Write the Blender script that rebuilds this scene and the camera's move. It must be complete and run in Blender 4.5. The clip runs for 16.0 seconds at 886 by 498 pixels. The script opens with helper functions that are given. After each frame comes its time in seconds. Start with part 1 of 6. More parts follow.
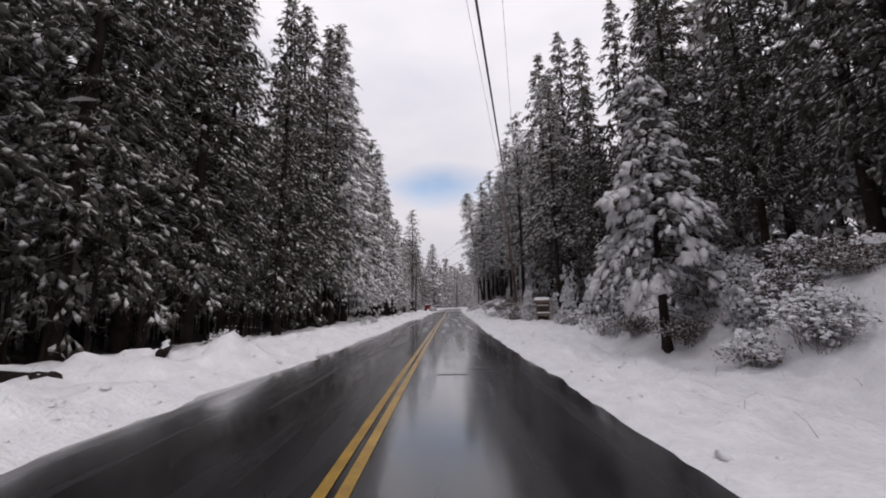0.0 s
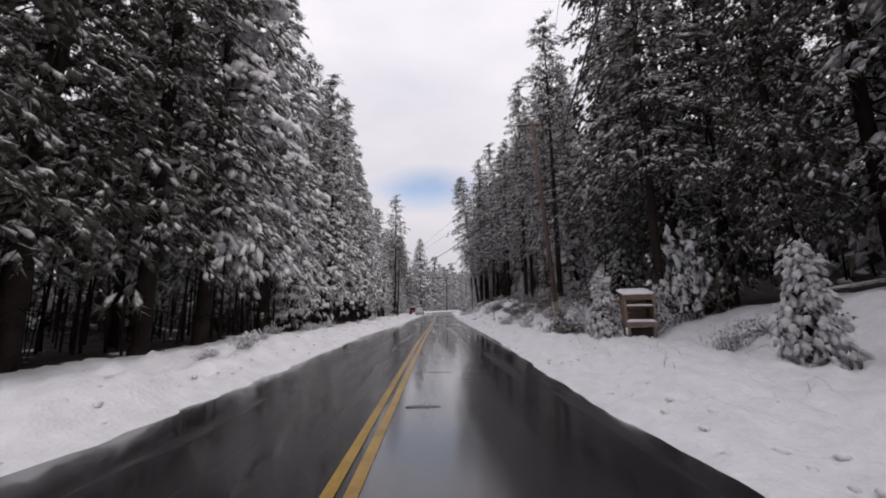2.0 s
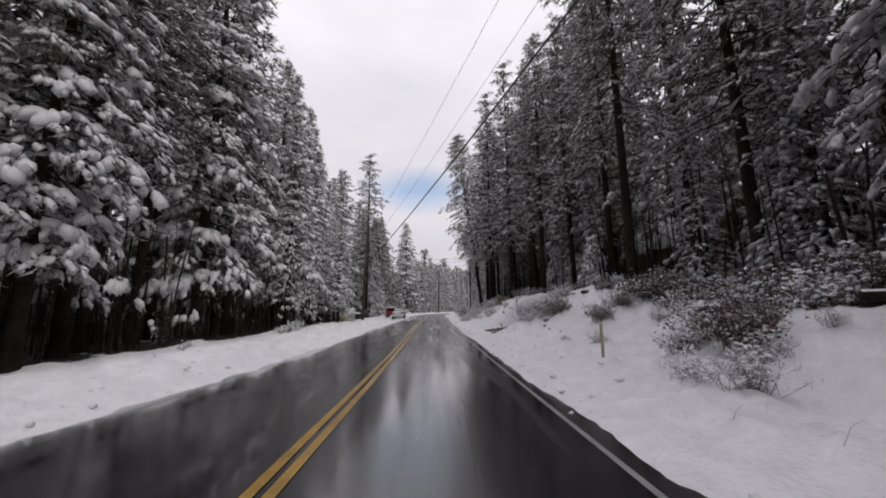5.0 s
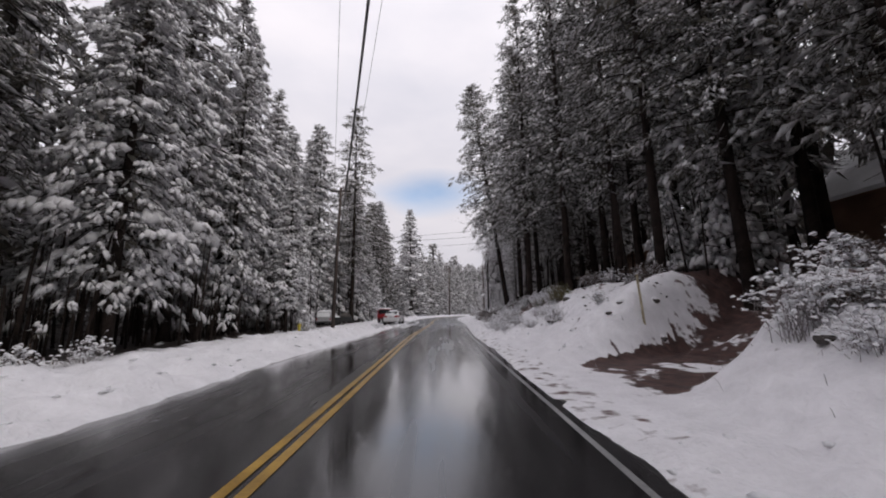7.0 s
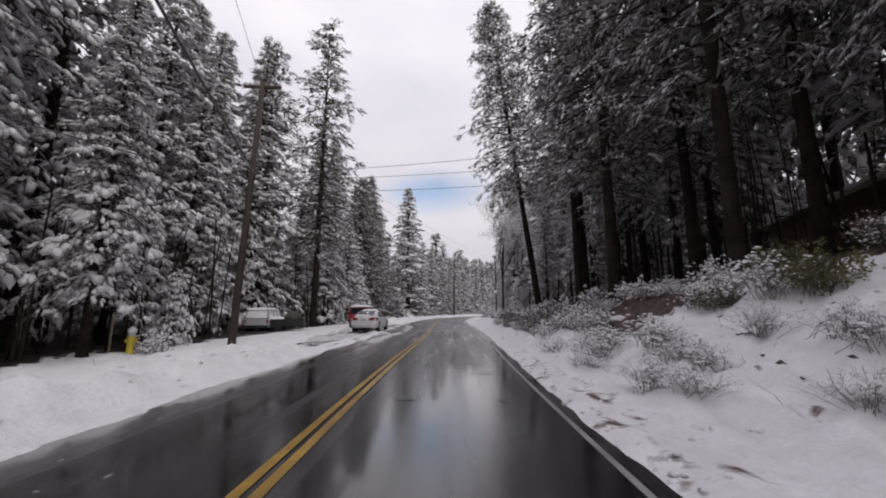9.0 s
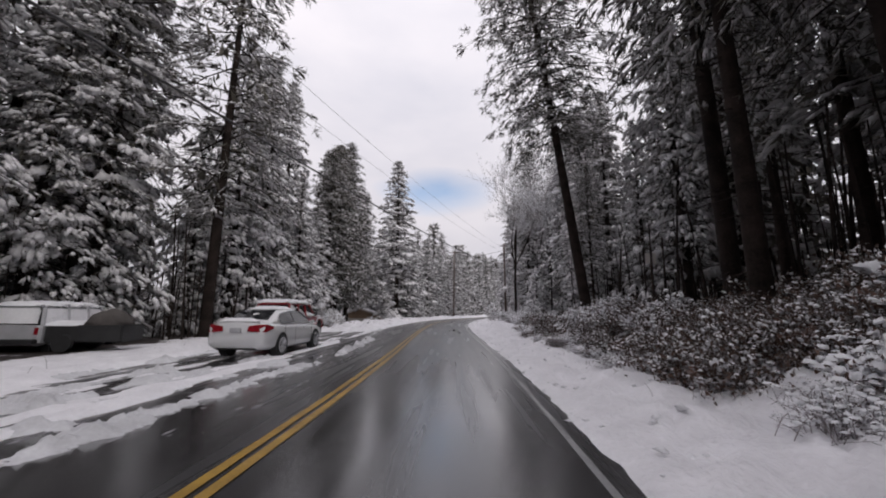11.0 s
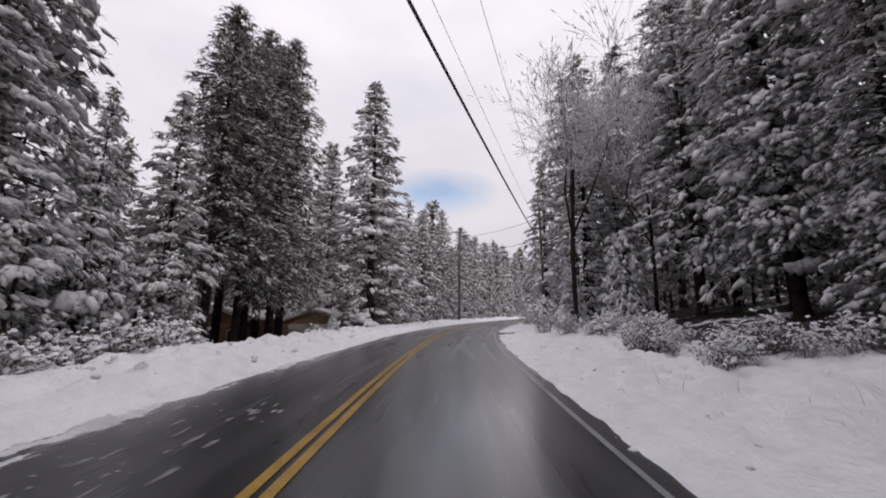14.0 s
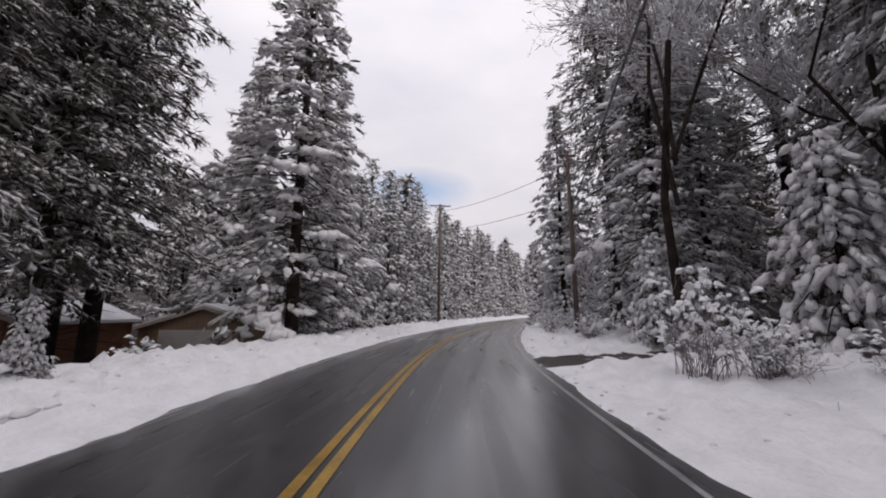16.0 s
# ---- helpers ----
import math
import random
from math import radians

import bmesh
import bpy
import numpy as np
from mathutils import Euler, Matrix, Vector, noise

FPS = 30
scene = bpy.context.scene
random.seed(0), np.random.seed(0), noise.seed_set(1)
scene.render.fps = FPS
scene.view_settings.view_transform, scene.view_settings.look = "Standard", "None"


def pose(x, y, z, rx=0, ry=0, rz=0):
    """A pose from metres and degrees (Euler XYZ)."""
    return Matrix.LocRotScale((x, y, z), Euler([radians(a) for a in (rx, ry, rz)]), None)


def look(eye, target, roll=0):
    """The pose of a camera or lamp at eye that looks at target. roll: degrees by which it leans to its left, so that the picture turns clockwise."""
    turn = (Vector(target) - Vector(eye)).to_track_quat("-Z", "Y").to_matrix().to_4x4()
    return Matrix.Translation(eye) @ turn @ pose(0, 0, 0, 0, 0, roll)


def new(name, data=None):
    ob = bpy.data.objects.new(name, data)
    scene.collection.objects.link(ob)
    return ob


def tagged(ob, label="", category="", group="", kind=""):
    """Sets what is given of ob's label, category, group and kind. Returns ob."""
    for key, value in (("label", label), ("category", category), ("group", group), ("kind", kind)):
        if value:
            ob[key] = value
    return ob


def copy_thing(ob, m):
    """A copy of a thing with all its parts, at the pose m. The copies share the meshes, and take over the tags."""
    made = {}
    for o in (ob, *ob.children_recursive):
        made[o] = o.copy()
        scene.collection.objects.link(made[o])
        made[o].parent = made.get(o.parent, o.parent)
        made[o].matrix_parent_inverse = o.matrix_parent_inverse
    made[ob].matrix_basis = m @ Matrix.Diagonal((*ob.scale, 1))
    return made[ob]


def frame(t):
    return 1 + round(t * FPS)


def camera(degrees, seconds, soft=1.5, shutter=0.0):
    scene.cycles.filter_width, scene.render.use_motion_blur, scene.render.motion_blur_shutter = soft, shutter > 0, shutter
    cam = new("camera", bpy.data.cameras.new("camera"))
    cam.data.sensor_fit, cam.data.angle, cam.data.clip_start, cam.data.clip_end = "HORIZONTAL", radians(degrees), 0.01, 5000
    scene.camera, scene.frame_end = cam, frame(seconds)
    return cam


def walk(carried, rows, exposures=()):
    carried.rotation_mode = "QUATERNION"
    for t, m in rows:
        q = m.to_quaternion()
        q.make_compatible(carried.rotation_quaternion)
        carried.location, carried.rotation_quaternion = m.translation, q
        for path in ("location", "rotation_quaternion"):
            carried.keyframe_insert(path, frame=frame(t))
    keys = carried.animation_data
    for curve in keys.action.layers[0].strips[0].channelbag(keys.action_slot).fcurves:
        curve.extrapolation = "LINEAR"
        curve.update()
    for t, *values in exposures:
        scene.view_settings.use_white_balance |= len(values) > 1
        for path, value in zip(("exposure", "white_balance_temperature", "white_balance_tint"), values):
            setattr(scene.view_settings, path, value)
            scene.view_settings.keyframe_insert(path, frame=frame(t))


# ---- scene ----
cam = camera(101.3, 16.0, soft=1.9)
METRES, EYE, TILT, LEAN, TURN = 125.0, 1.5, 9.0, 1.0, 0.0
ROWS = [
    (0.0, 0.0, 0.0, 0.0, 0.0, 0.0, 0.0),
    (0.5, -0.0003, 0.0335, -0.0056, -0.27, 0.06, -0.1),
    (1.0, -0.0001, 0.0669, -0.011, -0.46, 0.31, -0.34),
    (1.5, -0.0001, 0.1, -0.0164, -0.94, 0.16, -0.93),
    (2.0, 0.0005, 0.1336, -0.0219, -1.72, 0.46, -0.43),
    (2.5, 0.0012, 0.1668, -0.027, -2.15, 0.37, -0.77),
    (3.0, 0.0026, 0.1999, -0.0322, -2.45, 0.4, -0.84),
    (3.5, 0.0035, 0.2326, -0.0373, -2.98, 0.51, -0.99),
    (4.0, 0.0052, 0.2646, -0.0421, -3.26, 0.48, -1.0),
    (6.5, 0.0146, 0.4375, -0.071, -1.67, 1.17, -0.27),
    (7.0, 0.0151, 0.4693, -0.0756, -1.29, 1.12, -0.2),
    (7.5, 0.0157, 0.5003, -0.0801, -1.01, 1.2, -0.45),
    (8.0, 0.0162, 0.5311, -0.0843, -0.9, 1.1, -0.69),
    (8.5, 0.0162, 0.5617, -0.0886, -0.82, 1.14, -0.72),
    (9.0, 0.0166, 0.5912, -0.0931, -0.75, 0.93, -0.96),
    (11.5, 0.0251, 0.7291, -0.114, -0.25, 1.0, -1.73),
    (12.0, 0.025, 0.7586, -0.1183, -0.16, 1.22, -2.32),
    (12.5, 0.0252, 0.7876, -0.1225, -0.15, 0.98, -2.19),
    (13.0, 0.0252, 0.8165, -0.1267, -0.34, 0.64, -2.1),
    (13.5, 0.0254, 0.8453, -0.1312, -0.43, 0.89, -1.33),
    (14.0, 0.0258, 0.8743, -0.1356, -0.38, 1.07, -1.28),
    (14.5, 0.0259, 0.9027, -0.1399, -0.55, 0.84, -1.34),
    (15.0, 0.0256, 0.9312, -0.1441, -1.12, 0.65, -1.61),
    (15.5, 0.0264, 0.9593, -0.1484, -2.43, 0.57, -2.08),
    (16.0, 0.0281, 0.9875, -0.1526, -4.14, 0.93, -2.12),
]
walk(cam, [(t, pose(0, 0, EYE, TILT, LEAN, TURN) @ pose(METRES * x, METRES * y, METRES * z, 90 + pitch, roll, yaw)) for t, x, y, z, yaw, pitch, roll in ROWS])

# ---- light ----
SUN_EL, SUN_AZ = 38.0, 150.0
world = bpy.data.worlds.new("overcast_sky")
scene.world = world
world.use_nodes = True
wn, wl = world.node_tree.nodes, world.node_tree.links
wn.clear()
w_out = wn.new("ShaderNodeOutputWorld")
w_bg = wn.new("ShaderNodeBackground")
w_sky = wn.new("ShaderNodeTexSky")
w_sky.sky_type = "NISHITA"
w_sky.sun_disc = False
w_sky.sun_elevation = radians(SUN_EL)
w_sky.sun_rotation = radians(SUN_AZ)
w_co = wn.new("ShaderNodeTexCoord")
w_map = wn.new("ShaderNodeMapping")
w_map.inputs["Scale"].default_value = (1.0, 1.0, 2.6)
w_noise = wn.new("ShaderNodeTexNoise")
w_noise.inputs["Scale"].default_value = 2.6
w_noise.inputs["Detail"].default_value = 5.0
w_dist = wn.new("ShaderNodeVectorMath")
w_dist.operation = "DISTANCE"
w_dist.inputs[1].default_value = (-0.01, 0.945, 0.85)
w_gap = wn.new("ShaderNodeMapRange")
w_gap.inputs["From Min"].default_value = 0.03
w_gap.inputs["From Max"].default_value = 0.24
w_gap.inputs["To Min"].default_value = 1.35
w_gap.inputs["To Max"].default_value = 0.18
w_mul = wn.new("ShaderNodeMath")
w_mul.operation = "MULTIPLY"
w_ramp = wn.new("ShaderNodeValToRGB")
w_ramp.color_ramp.elements[0].position = 0.28
w_ramp.color_ramp.elements[1].position = 0.78
w_ramp.color_ramp.elements[0].color = (0, 0, 0, 1)
w_ramp.color_ramp.elements[1].color = (1, 1, 1, 1)
w_blue = wn.new("ShaderNodeVectorMath")
w_blue.operation = "SCALE"
w_blue.inputs["Scale"].default_value = 0.16
w_grey = wn.new("ShaderNodeValToRGB")
w_grey.color_ramp.elements[0].position = 0.25
w_grey.color_ramp.elements[1].position = 0.7
w_grey.color_ramp.elements[0].color = (0.70, 0.685, 0.76, 1)
w_grey.color_ramp.elements[1].color = (0.88, 0.835, 0.885, 1)
# an overcast sky is brighter overhead than near the horizon
w_sep = wn.new("ShaderNodeSeparateXYZ")
w_lift = wn.new("ShaderNodeMapRange")
w_lift.inputs["To Min"].default_value, w_lift.inputs["To Max"].default_value = 0.80, 1.32
w_cloud = wn.new("ShaderNodeVectorMath")
w_cloud.operation = "SCALE"
w_mix = wn.new("ShaderNodeMix")
w_mix.data_type = "RGBA"
wl.new(w_co.outputs["Generated"], w_map.inputs["Vector"])
wl.new(w_map.outputs["Vector"], w_noise.inputs["Vector"])
wl.new(w_map.outputs["Vector"], w_dist.inputs[0])
wl.new(w_dist.outputs["Value"], w_gap.inputs["Value"])
wl.new(w_gap.outputs["Result"], w_mul.inputs[0])
wl.new(w_noise.outputs["Fac"], w_mul.inputs[1])
wl.new(w_mul.outputs["Value"], w_ramp.inputs["Fac"])
wl.new(w_noise.outputs["Fac"], w_grey.inputs["Fac"])
wl.new(w_sky.outputs["Color"], w_blue.inputs[0])
wl.new(w_ramp.outputs["Color"], w_mix.inputs["Factor"])
wl.new(w_co.outputs["Generated"], w_sep.inputs["Vector"])
wl.new(w_sep.outputs["Z"], w_lift.inputs["Value"])
wl.new(w_grey.outputs["Color"], w_cloud.inputs[0])
wl.new(w_lift.outputs["Result"], w_cloud.inputs["Scale"])
wl.new(w_cloud.outputs["Vector"], w_mix.inputs[6])
wl.new(w_blue.outputs["Vector"], w_mix.inputs[7])
wl.new(w_mix.outputs[2], w_bg.inputs["Color"])
w_bg.inputs["Strength"].default_value = 1.0
wl.new(w_bg.outputs["Background"], w_out.inputs["Surface"])

sun_data = bpy.data.lights.new("sun", "SUN")
sun_data.energy, sun_data.angle, sun_data.color = 1.0, radians(40), (1.0, 0.96, 0.92)
sun = new("sun", sun_data)
sun_dir = Vector((math.sin(radians(SUN_AZ)) * math.cos(radians(SUN_EL)), math.cos(radians(SUN_AZ)) * math.cos(radians(SUN_EL)), math.sin(radians(SUN_EL))))
sun.matrix_world = look(sun_dir * 60, (0, 0, 0))
scene.view_settings.exposure = 0.0


# ---- materials ----
def material(name, base, rough=0.7, metal=0.0, scale=4.0, vary=0.25, fine=60.0, bump=0.2, bump_dist=0.02, tint=None, per_object=0.0, coat=0.0):
    """Base colour varied by two noises, in metres, with a bump of the same noises."""
    m = bpy.data.materials.new(name)
    m.use_nodes = True
    n, l = m.node_tree.nodes, m.node_tree.links
    b = n["Principled BSDF"]
    co = n.new("ShaderNodeTexCoord")
    big, small = n.new("ShaderNodeTexNoise"), n.new("ShaderNodeTexNoise")
    big.inputs["Scale"].default_value, big.inputs["Detail"].default_value = scale, 4.0
    small.inputs["Scale"].default_value, small.inputs["Detail"].default_value = fine, 3.0
    l.new(co.outputs["Object"], big.inputs["Vector"])
    l.new(co.outputs["Object"], small.inputs["Vector"])
    add = n.new("ShaderNodeMath")
    add.operation = "MULTIPLY_ADD"
    add.inputs[1].default_value = 0.45
    l.new(small.outputs["Fac"], add.inputs[0])
    l.new(big.outputs["Fac"], add.inputs[2])
    ramp = n.new("ShaderNodeValToRGB")
    lo = tuple(c * (1 - vary) for c in base)
    hi = tuple(min(1.0, c * (1 + vary)) for c in (tint or base))
    ramp.color_ramp.elements[0].position, ramp.color_ramp.elements[1].position = 0.45, 1.0
    ramp.color_ramp.elements[0].color, ramp.color_ramp.elements[1].color = (*lo, 1), (*hi, 1)
    l.new(add.outputs["Value"], ramp.inputs["Fac"])
    out = ramp.outputs["Color"]
    if per_object:
        info, hsv, rng = n.new("ShaderNodeObjectInfo"), n.new("ShaderNodeHueSaturation"), n.new("ShaderNodeMapRange")
        rng.inputs["To Min"].default_value, rng.inputs["To Max"].default_value = 1 - per_object, 1 + per_object
        l.new(info.outputs["Random"], rng.inputs["Value"])
        l.new(rng.outputs["Result"], hsv.inputs["Value"])
        l.new(out, hsv.inputs["Color"])
        out = hsv.outputs["Color"]
    l.new(out, b.inputs["Base Color"])
    b.inputs["Roughness"].default_value, b.inputs["Metallic"].default_value = rough, metal
    b.inputs["Coat Weight"].default_value = coat
    if bump:
        bp = n.new("ShaderNodeBump")
        bp.inputs["Strength"].default_value, bp.inputs["Distance"].default_value = bump, bump_dist
        l.new(add.outputs["Value"], bp.inputs["Height"])
        l.new(bp.outputs["Normal"], b.inputs["Normal"])
    return m


M_snow = material("snow", (0.88, 0.87, 0.895), 0.65, 0, 2.2, 0.10, 14, 0.8, 0.10)


def add_litter(m):
    """Mixes needle litter, darkened for tree shade, and brown wet earth into the snow where the ground's own layer says
    so.
    """
    n, l = m.node_tree.nodes, m.node_tree.links
    b = n["Principled BSDF"]
    src = b.inputs["Base Color"].links[0].from_socket
    at, fine, add, ramp, col, mix = n.new("ShaderNodeAttribute"), n.new("ShaderNodeTexNoise"), n.new("ShaderNodeMath"), n.new("ShaderNodeValToRGB"), n.new("ShaderNodeValToRGB"), n.new("ShaderNodeMix")
    at.attribute_name = "litter"
    co = n.new("ShaderNodeTexCoord")
    fine.inputs["Scale"].default_value, fine.inputs["Detail"].default_value = 3.2, 8.0
    l.new(co.outputs["Object"], fine.inputs["Vector"])
    add.operation = "ADD"
    l.new(at.outputs["Fac"], add.inputs[0])
    l.new(fine.outputs["Fac"], add.inputs[1])
    ramp.color_ramp.elements[0].position, ramp.color_ramp.elements[1].position = 0.83, 0.97
    ramp.color_ramp.elements[0].color, ramp.color_ramp.elements[1].color = (0, 0, 0, 1), (1, 1, 1, 1)
    l.new(add.outputs["Value"], ramp.inputs["Fac"])
    # the shade under the trees is put into the litter's colour: nearly black
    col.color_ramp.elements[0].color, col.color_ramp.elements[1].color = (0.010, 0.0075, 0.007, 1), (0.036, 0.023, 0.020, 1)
    l.new(fine.outputs["Fac"], col.inputs["Fac"])
    soil, earth, both = n.new("ShaderNodeAttribute"), n.new("ShaderNodeValToRGB"), n.new("ShaderNodeMix")
    soil.attribute_name = "soil"
    earth.color_ramp.elements[0].position, earth.color_ramp.elements[1].position = 0.3, 0.72
    earth.color_ramp.elements[0].color, earth.color_ramp.elements[1].color = (0.026, 0.014, 0.013, 1), (0.125, 0.066, 0.056, 1)
    l.new(fine.outputs["Fac"], earth.inputs["Fac"])
    both.data_type = "RGBA"
    l.new(soil.outputs["Fac"], both.inputs["Factor"])
    l.new(col.outputs["Color"], both.inputs[6])
    l.new(earth.outputs["Color"], both.inputs[7])
    mix.data_type = "RGBA"
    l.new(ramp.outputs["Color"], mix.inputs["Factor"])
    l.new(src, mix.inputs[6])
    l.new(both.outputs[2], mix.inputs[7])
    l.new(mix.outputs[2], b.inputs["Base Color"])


add_litter(M_snow)
M_tree_snow = material("tree_snow", (0.84, 0.84, 0.86), 0.7, 0, 1.1, 0.10, 12, 0.3, 0.04)
M_needles = material("needles", (0.056, 0.051, 0.043), 0.75, 0, 0.5, 0.45, 9, 0, 0, tint=(0.105, 0.094, 0.076), per_object=0.3)
M_dark_needles = material("frosted_needles", (0.052, 0.051, 0.043), 0.75, 0, 0.5, 0.45, 9, 0, 0, tint=(0.104, 0.094, 0.073), per_object=0.3)


def frosted(m, share, colour=(0.62, 0.62, 0.64, 1)):
    """Whitens a share of the separate tufts, which carry fine snow."""
    n, l = m.node_tree.nodes, m.node_tree.links
    b = n["Principled BSDF"]
    src = b.inputs["Base Color"].links[0].from_socket
    geo, ramp, mix = n.new("ShaderNodeNewGeometry"), n.new("ShaderNodeValToRGB"), n.new("ShaderNodeMix")
    mix.data_type = "RGBA"
    ramp.color_ramp.elements[0].position, ramp.color_ramp.elements[1].position = 1 - share, 1 - share * 0.4
    ramp.color_ramp.elements[0].color, ramp.color_ramp.elements[1].color = (0, 0, 0, 1), (0.85, 0.85, 0.85, 1)
    l.new(geo.outputs["Random Per Island"], ramp.inputs["Fac"])
    l.new(ramp.outputs["Color"], mix.inputs["Factor"])
    l.new(src, mix.inputs[6])
    mix.inputs[7].default_value = colour
    l.new(mix.outputs[2], b.inputs["Base Color"])


M_far_needles = material("far_frosted_needles", (0.10, 0.10, 0.092), 0.8, 0, 0.5, 0.4, 9, 0, 0, tint=(0.20, 0.195, 0.18), per_object=0.25)
frosted(M_far_needles, 0.5, (0.55, 0.55, 0.56, 1))
frosted(M_needles, 0.5, (0.52, 0.51, 0.52, 1))
frosted(M_dark_needles, 0.36, (0.46, 0.45, 0.46, 1))


def laden(name, cover):
    """Needle-clad shoots with snow lying on their upper sides: fine clumps and flecks, more on some shoots than on others."""
    m = bpy.data.materials.new(name)
    m.use_nodes = True
    n, l = m.node_tree.nodes, m.node_tree.links
    b = n["Principled BSDF"]
    co, geo, sep = n.new("ShaderNodeTexCoord"), n.new("ShaderNodeNewGeometry"), n.new("ShaderNodeSeparateXYZ")
    clump, fleck = n.new("ShaderNodeTexNoise"), n.new("ShaderNodeTexNoise")
    clump.inputs["Scale"].default_value, clump.inputs["Detail"].default_value = 2.2, 3.0
    fleck.inputs["Scale"].default_value, fleck.inputs["Detail"].default_value, fleck.inputs["Roughness"].default_value = 9.0, 6.0, 0.75
    l.new(co.outputs["Object"], clump.inputs["Vector"])
    l.new(co.outputs["Object"], fleck.inputs["Vector"])
    l.new(geo.outputs["Normal"], sep.inputs["Vector"])
    total = None
    tip = n.new("ShaderNodeTexNoise")
    tip.inputs["Scale"].default_value, tip.inputs["Detail"].default_value = 34.0, 3.0
    l.new(co.outputs["Object"], tip.inputs["Vector"])
    for src, k in ((sep.outputs["Z"], 0.34), (clump.outputs["Fac"], 1.1), (fleck.outputs["Fac"], 1.2), (tip.outputs["Fac"], 0.6), (geo.outputs["Random Per Island"], 0.62)):
        mad = n.new("ShaderNodeMath")
        mad.operation = "MULTIPLY_ADD"
        mad.inputs[1].default_value = k
        l.new(src, mad.inputs[0])
        if total:
            l.new(total, mad.inputs[2])
        else:
            mad.inputs[2].default_value = cover - 2.26
        total = mad.outputs["Value"]
    fac = n.new("ShaderNodeMapRange")
    fac.interpolation_type = "SMOOTHSTEP"
    fac.inputs["From Min"].default_value, fac.inputs["From Max"].default_value = -0.12, 0.38
    l.new(total, fac.inputs["Value"])
    dark, mix, info = n.new("ShaderNodeValToRGB"), n.new("ShaderNodeMix"), n.new("ShaderNodeObjectInfo")
    dark.color_ramp.elements[0].position, dark.color_ramp.elements[1].position = 0.3, 0.75
    dark.color_ramp.elements[0].color, dark.color_ramp.elements[1].color = (0.026, 0.025, 0.020, 1), (0.108, 0.100, 0.080, 1)
    l.new(fleck.outputs["Fac"], dark.inputs["Fac"])
    mix.data_type = "RGBA"
    l.new(fac.outputs["Result"], mix.inputs["Factor"])
    l.new(dark.outputs["Color"], mix.inputs[6])
    mix.inputs[7].default_value = (0.80, 0.785, 0.80, 1)
    l.new(mix.outputs[2], b.inputs["Base Color"])
    b.inputs["Roughness"].default_value = 0.8
    bp = n.new("ShaderNodeBump")
    bp.inputs["Strength"].default_value, bp.inputs["Distance"].default_value = 0.9, 0.06
    l.new(fleck.outputs["Fac"], bp.inputs["Height"])
    l.new(bp.outputs["Normal"], b.inputs["Normal"])
    return m


M_bough_heavy, M_bough_medium, M_bough_light = laden("heavily_laden_boughs", 1.03), laden("laden_boughs", 0.97), laden("lightly_dusted_boughs", 0.83)
# the first of these holds shade in its colour, as much lower snow cover
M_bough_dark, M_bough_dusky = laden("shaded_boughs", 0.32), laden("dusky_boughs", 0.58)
M_cushion = laden("snow_cushions", 1.22)
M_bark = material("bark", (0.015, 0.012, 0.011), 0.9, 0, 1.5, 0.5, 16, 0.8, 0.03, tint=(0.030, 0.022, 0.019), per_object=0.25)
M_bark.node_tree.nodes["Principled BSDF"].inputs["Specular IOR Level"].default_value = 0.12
M_twig = material("twig", (0.085, 0.062, 0.055), 0.85, 0, 3, 0.4, 30, 0.2, 0.01)
frosted(M_twig, 0.5)
M_leaf = material("shrub_leaf", (0.055, 0.050, 0.034), 0.7, 0, 2, 0.5, 20, 0.1, 0.01, tint=(0.10, 0.055, 0.04))
frosted(M_leaf, 0.35)
M_olive = material("olive_leaf", (0.085, 0.078, 0.030), 0.7, 0, 2, 0.5, 20, 0.1, 0.01, tint=(0.15, 0.13, 0.055))
M_frost_twig = material("frosted_twig", (0.26, 0.235, 0.235), 0.85, 0, 3, 0.4, 30, 0.2, 0.01)
M_pole = material("pole_wood", (0.135, 0.096, 0.080), 0.85, 0, 0.8, 0.35, 22, 0.4, 0.01)
M_old_pole = material("old_pole_wood", (0.060, 0.044, 0.038), 0.85, 0, 0.8, 0.35, 22, 0.4, 0.01)
M_wire = material("wire", (0.085, 0.083, 0.085), 0.6, 0, 2, 0.2, 30, 0, 0)
M_yellow = material("yellow_paint", (0.36, 0.205, 0.03), 0.35, 0, 2.2, 0.3, 26, 0.2, 0.004, tint=(0.42, 0.26, 0.05))
M_white_line = material("white_paint", (0.30, 0.30, 0.30), 0.4, 0, 1.5, 0.4, 22, 0.2, 0.004)
M_rock = material("rock", (0.085, 0.075, 0.07), 0.85, 0, 1.5, 0.4, 14, 0.6, 0.04)
M_brown = material("brown_boards", (0.17, 0.10, 0.065), 0.8, 0, 1.2, 0.25, 25, 0.3, 0.01)
M_tan = material("tan_boards", (0.34, 0.235, 0.165), 0.8, 0, 1.2, 0.22, 25, 0.3, 0.01)
M_red_brown = material("red_brown_siding", (0.24, 0.115, 0.07), 0.8, 0, 1.2, 0.25, 25, 0.3, 0.01)
M_trim = material("pale_trim", (0.50, 0.42, 0.36), 0.7, 0, 1.5, 0.2, 30, 0.2, 0.005)
M_cream = material("cream_door", (0.78, 0.74, 0.70), 0.6, 0, 1.5, 0.1, 30, 0.1, 0.005)
M_glass = material("dark_glass", (0.02, 0.022, 0.025), 0.06, 0, 2, 0.2, 20, 0, 0)
M_white_car = material("white_car_paint", (0.74, 0.74, 0.75), 0.25, 0, 2, 0.04, 20, 0, 0, coat=0.6)
M_red_car = material("red_car_paint", (0.302, 0.016, 0.022), 0.28, 0, 2, 0.12, 20, 0, 0, coat=0.6)
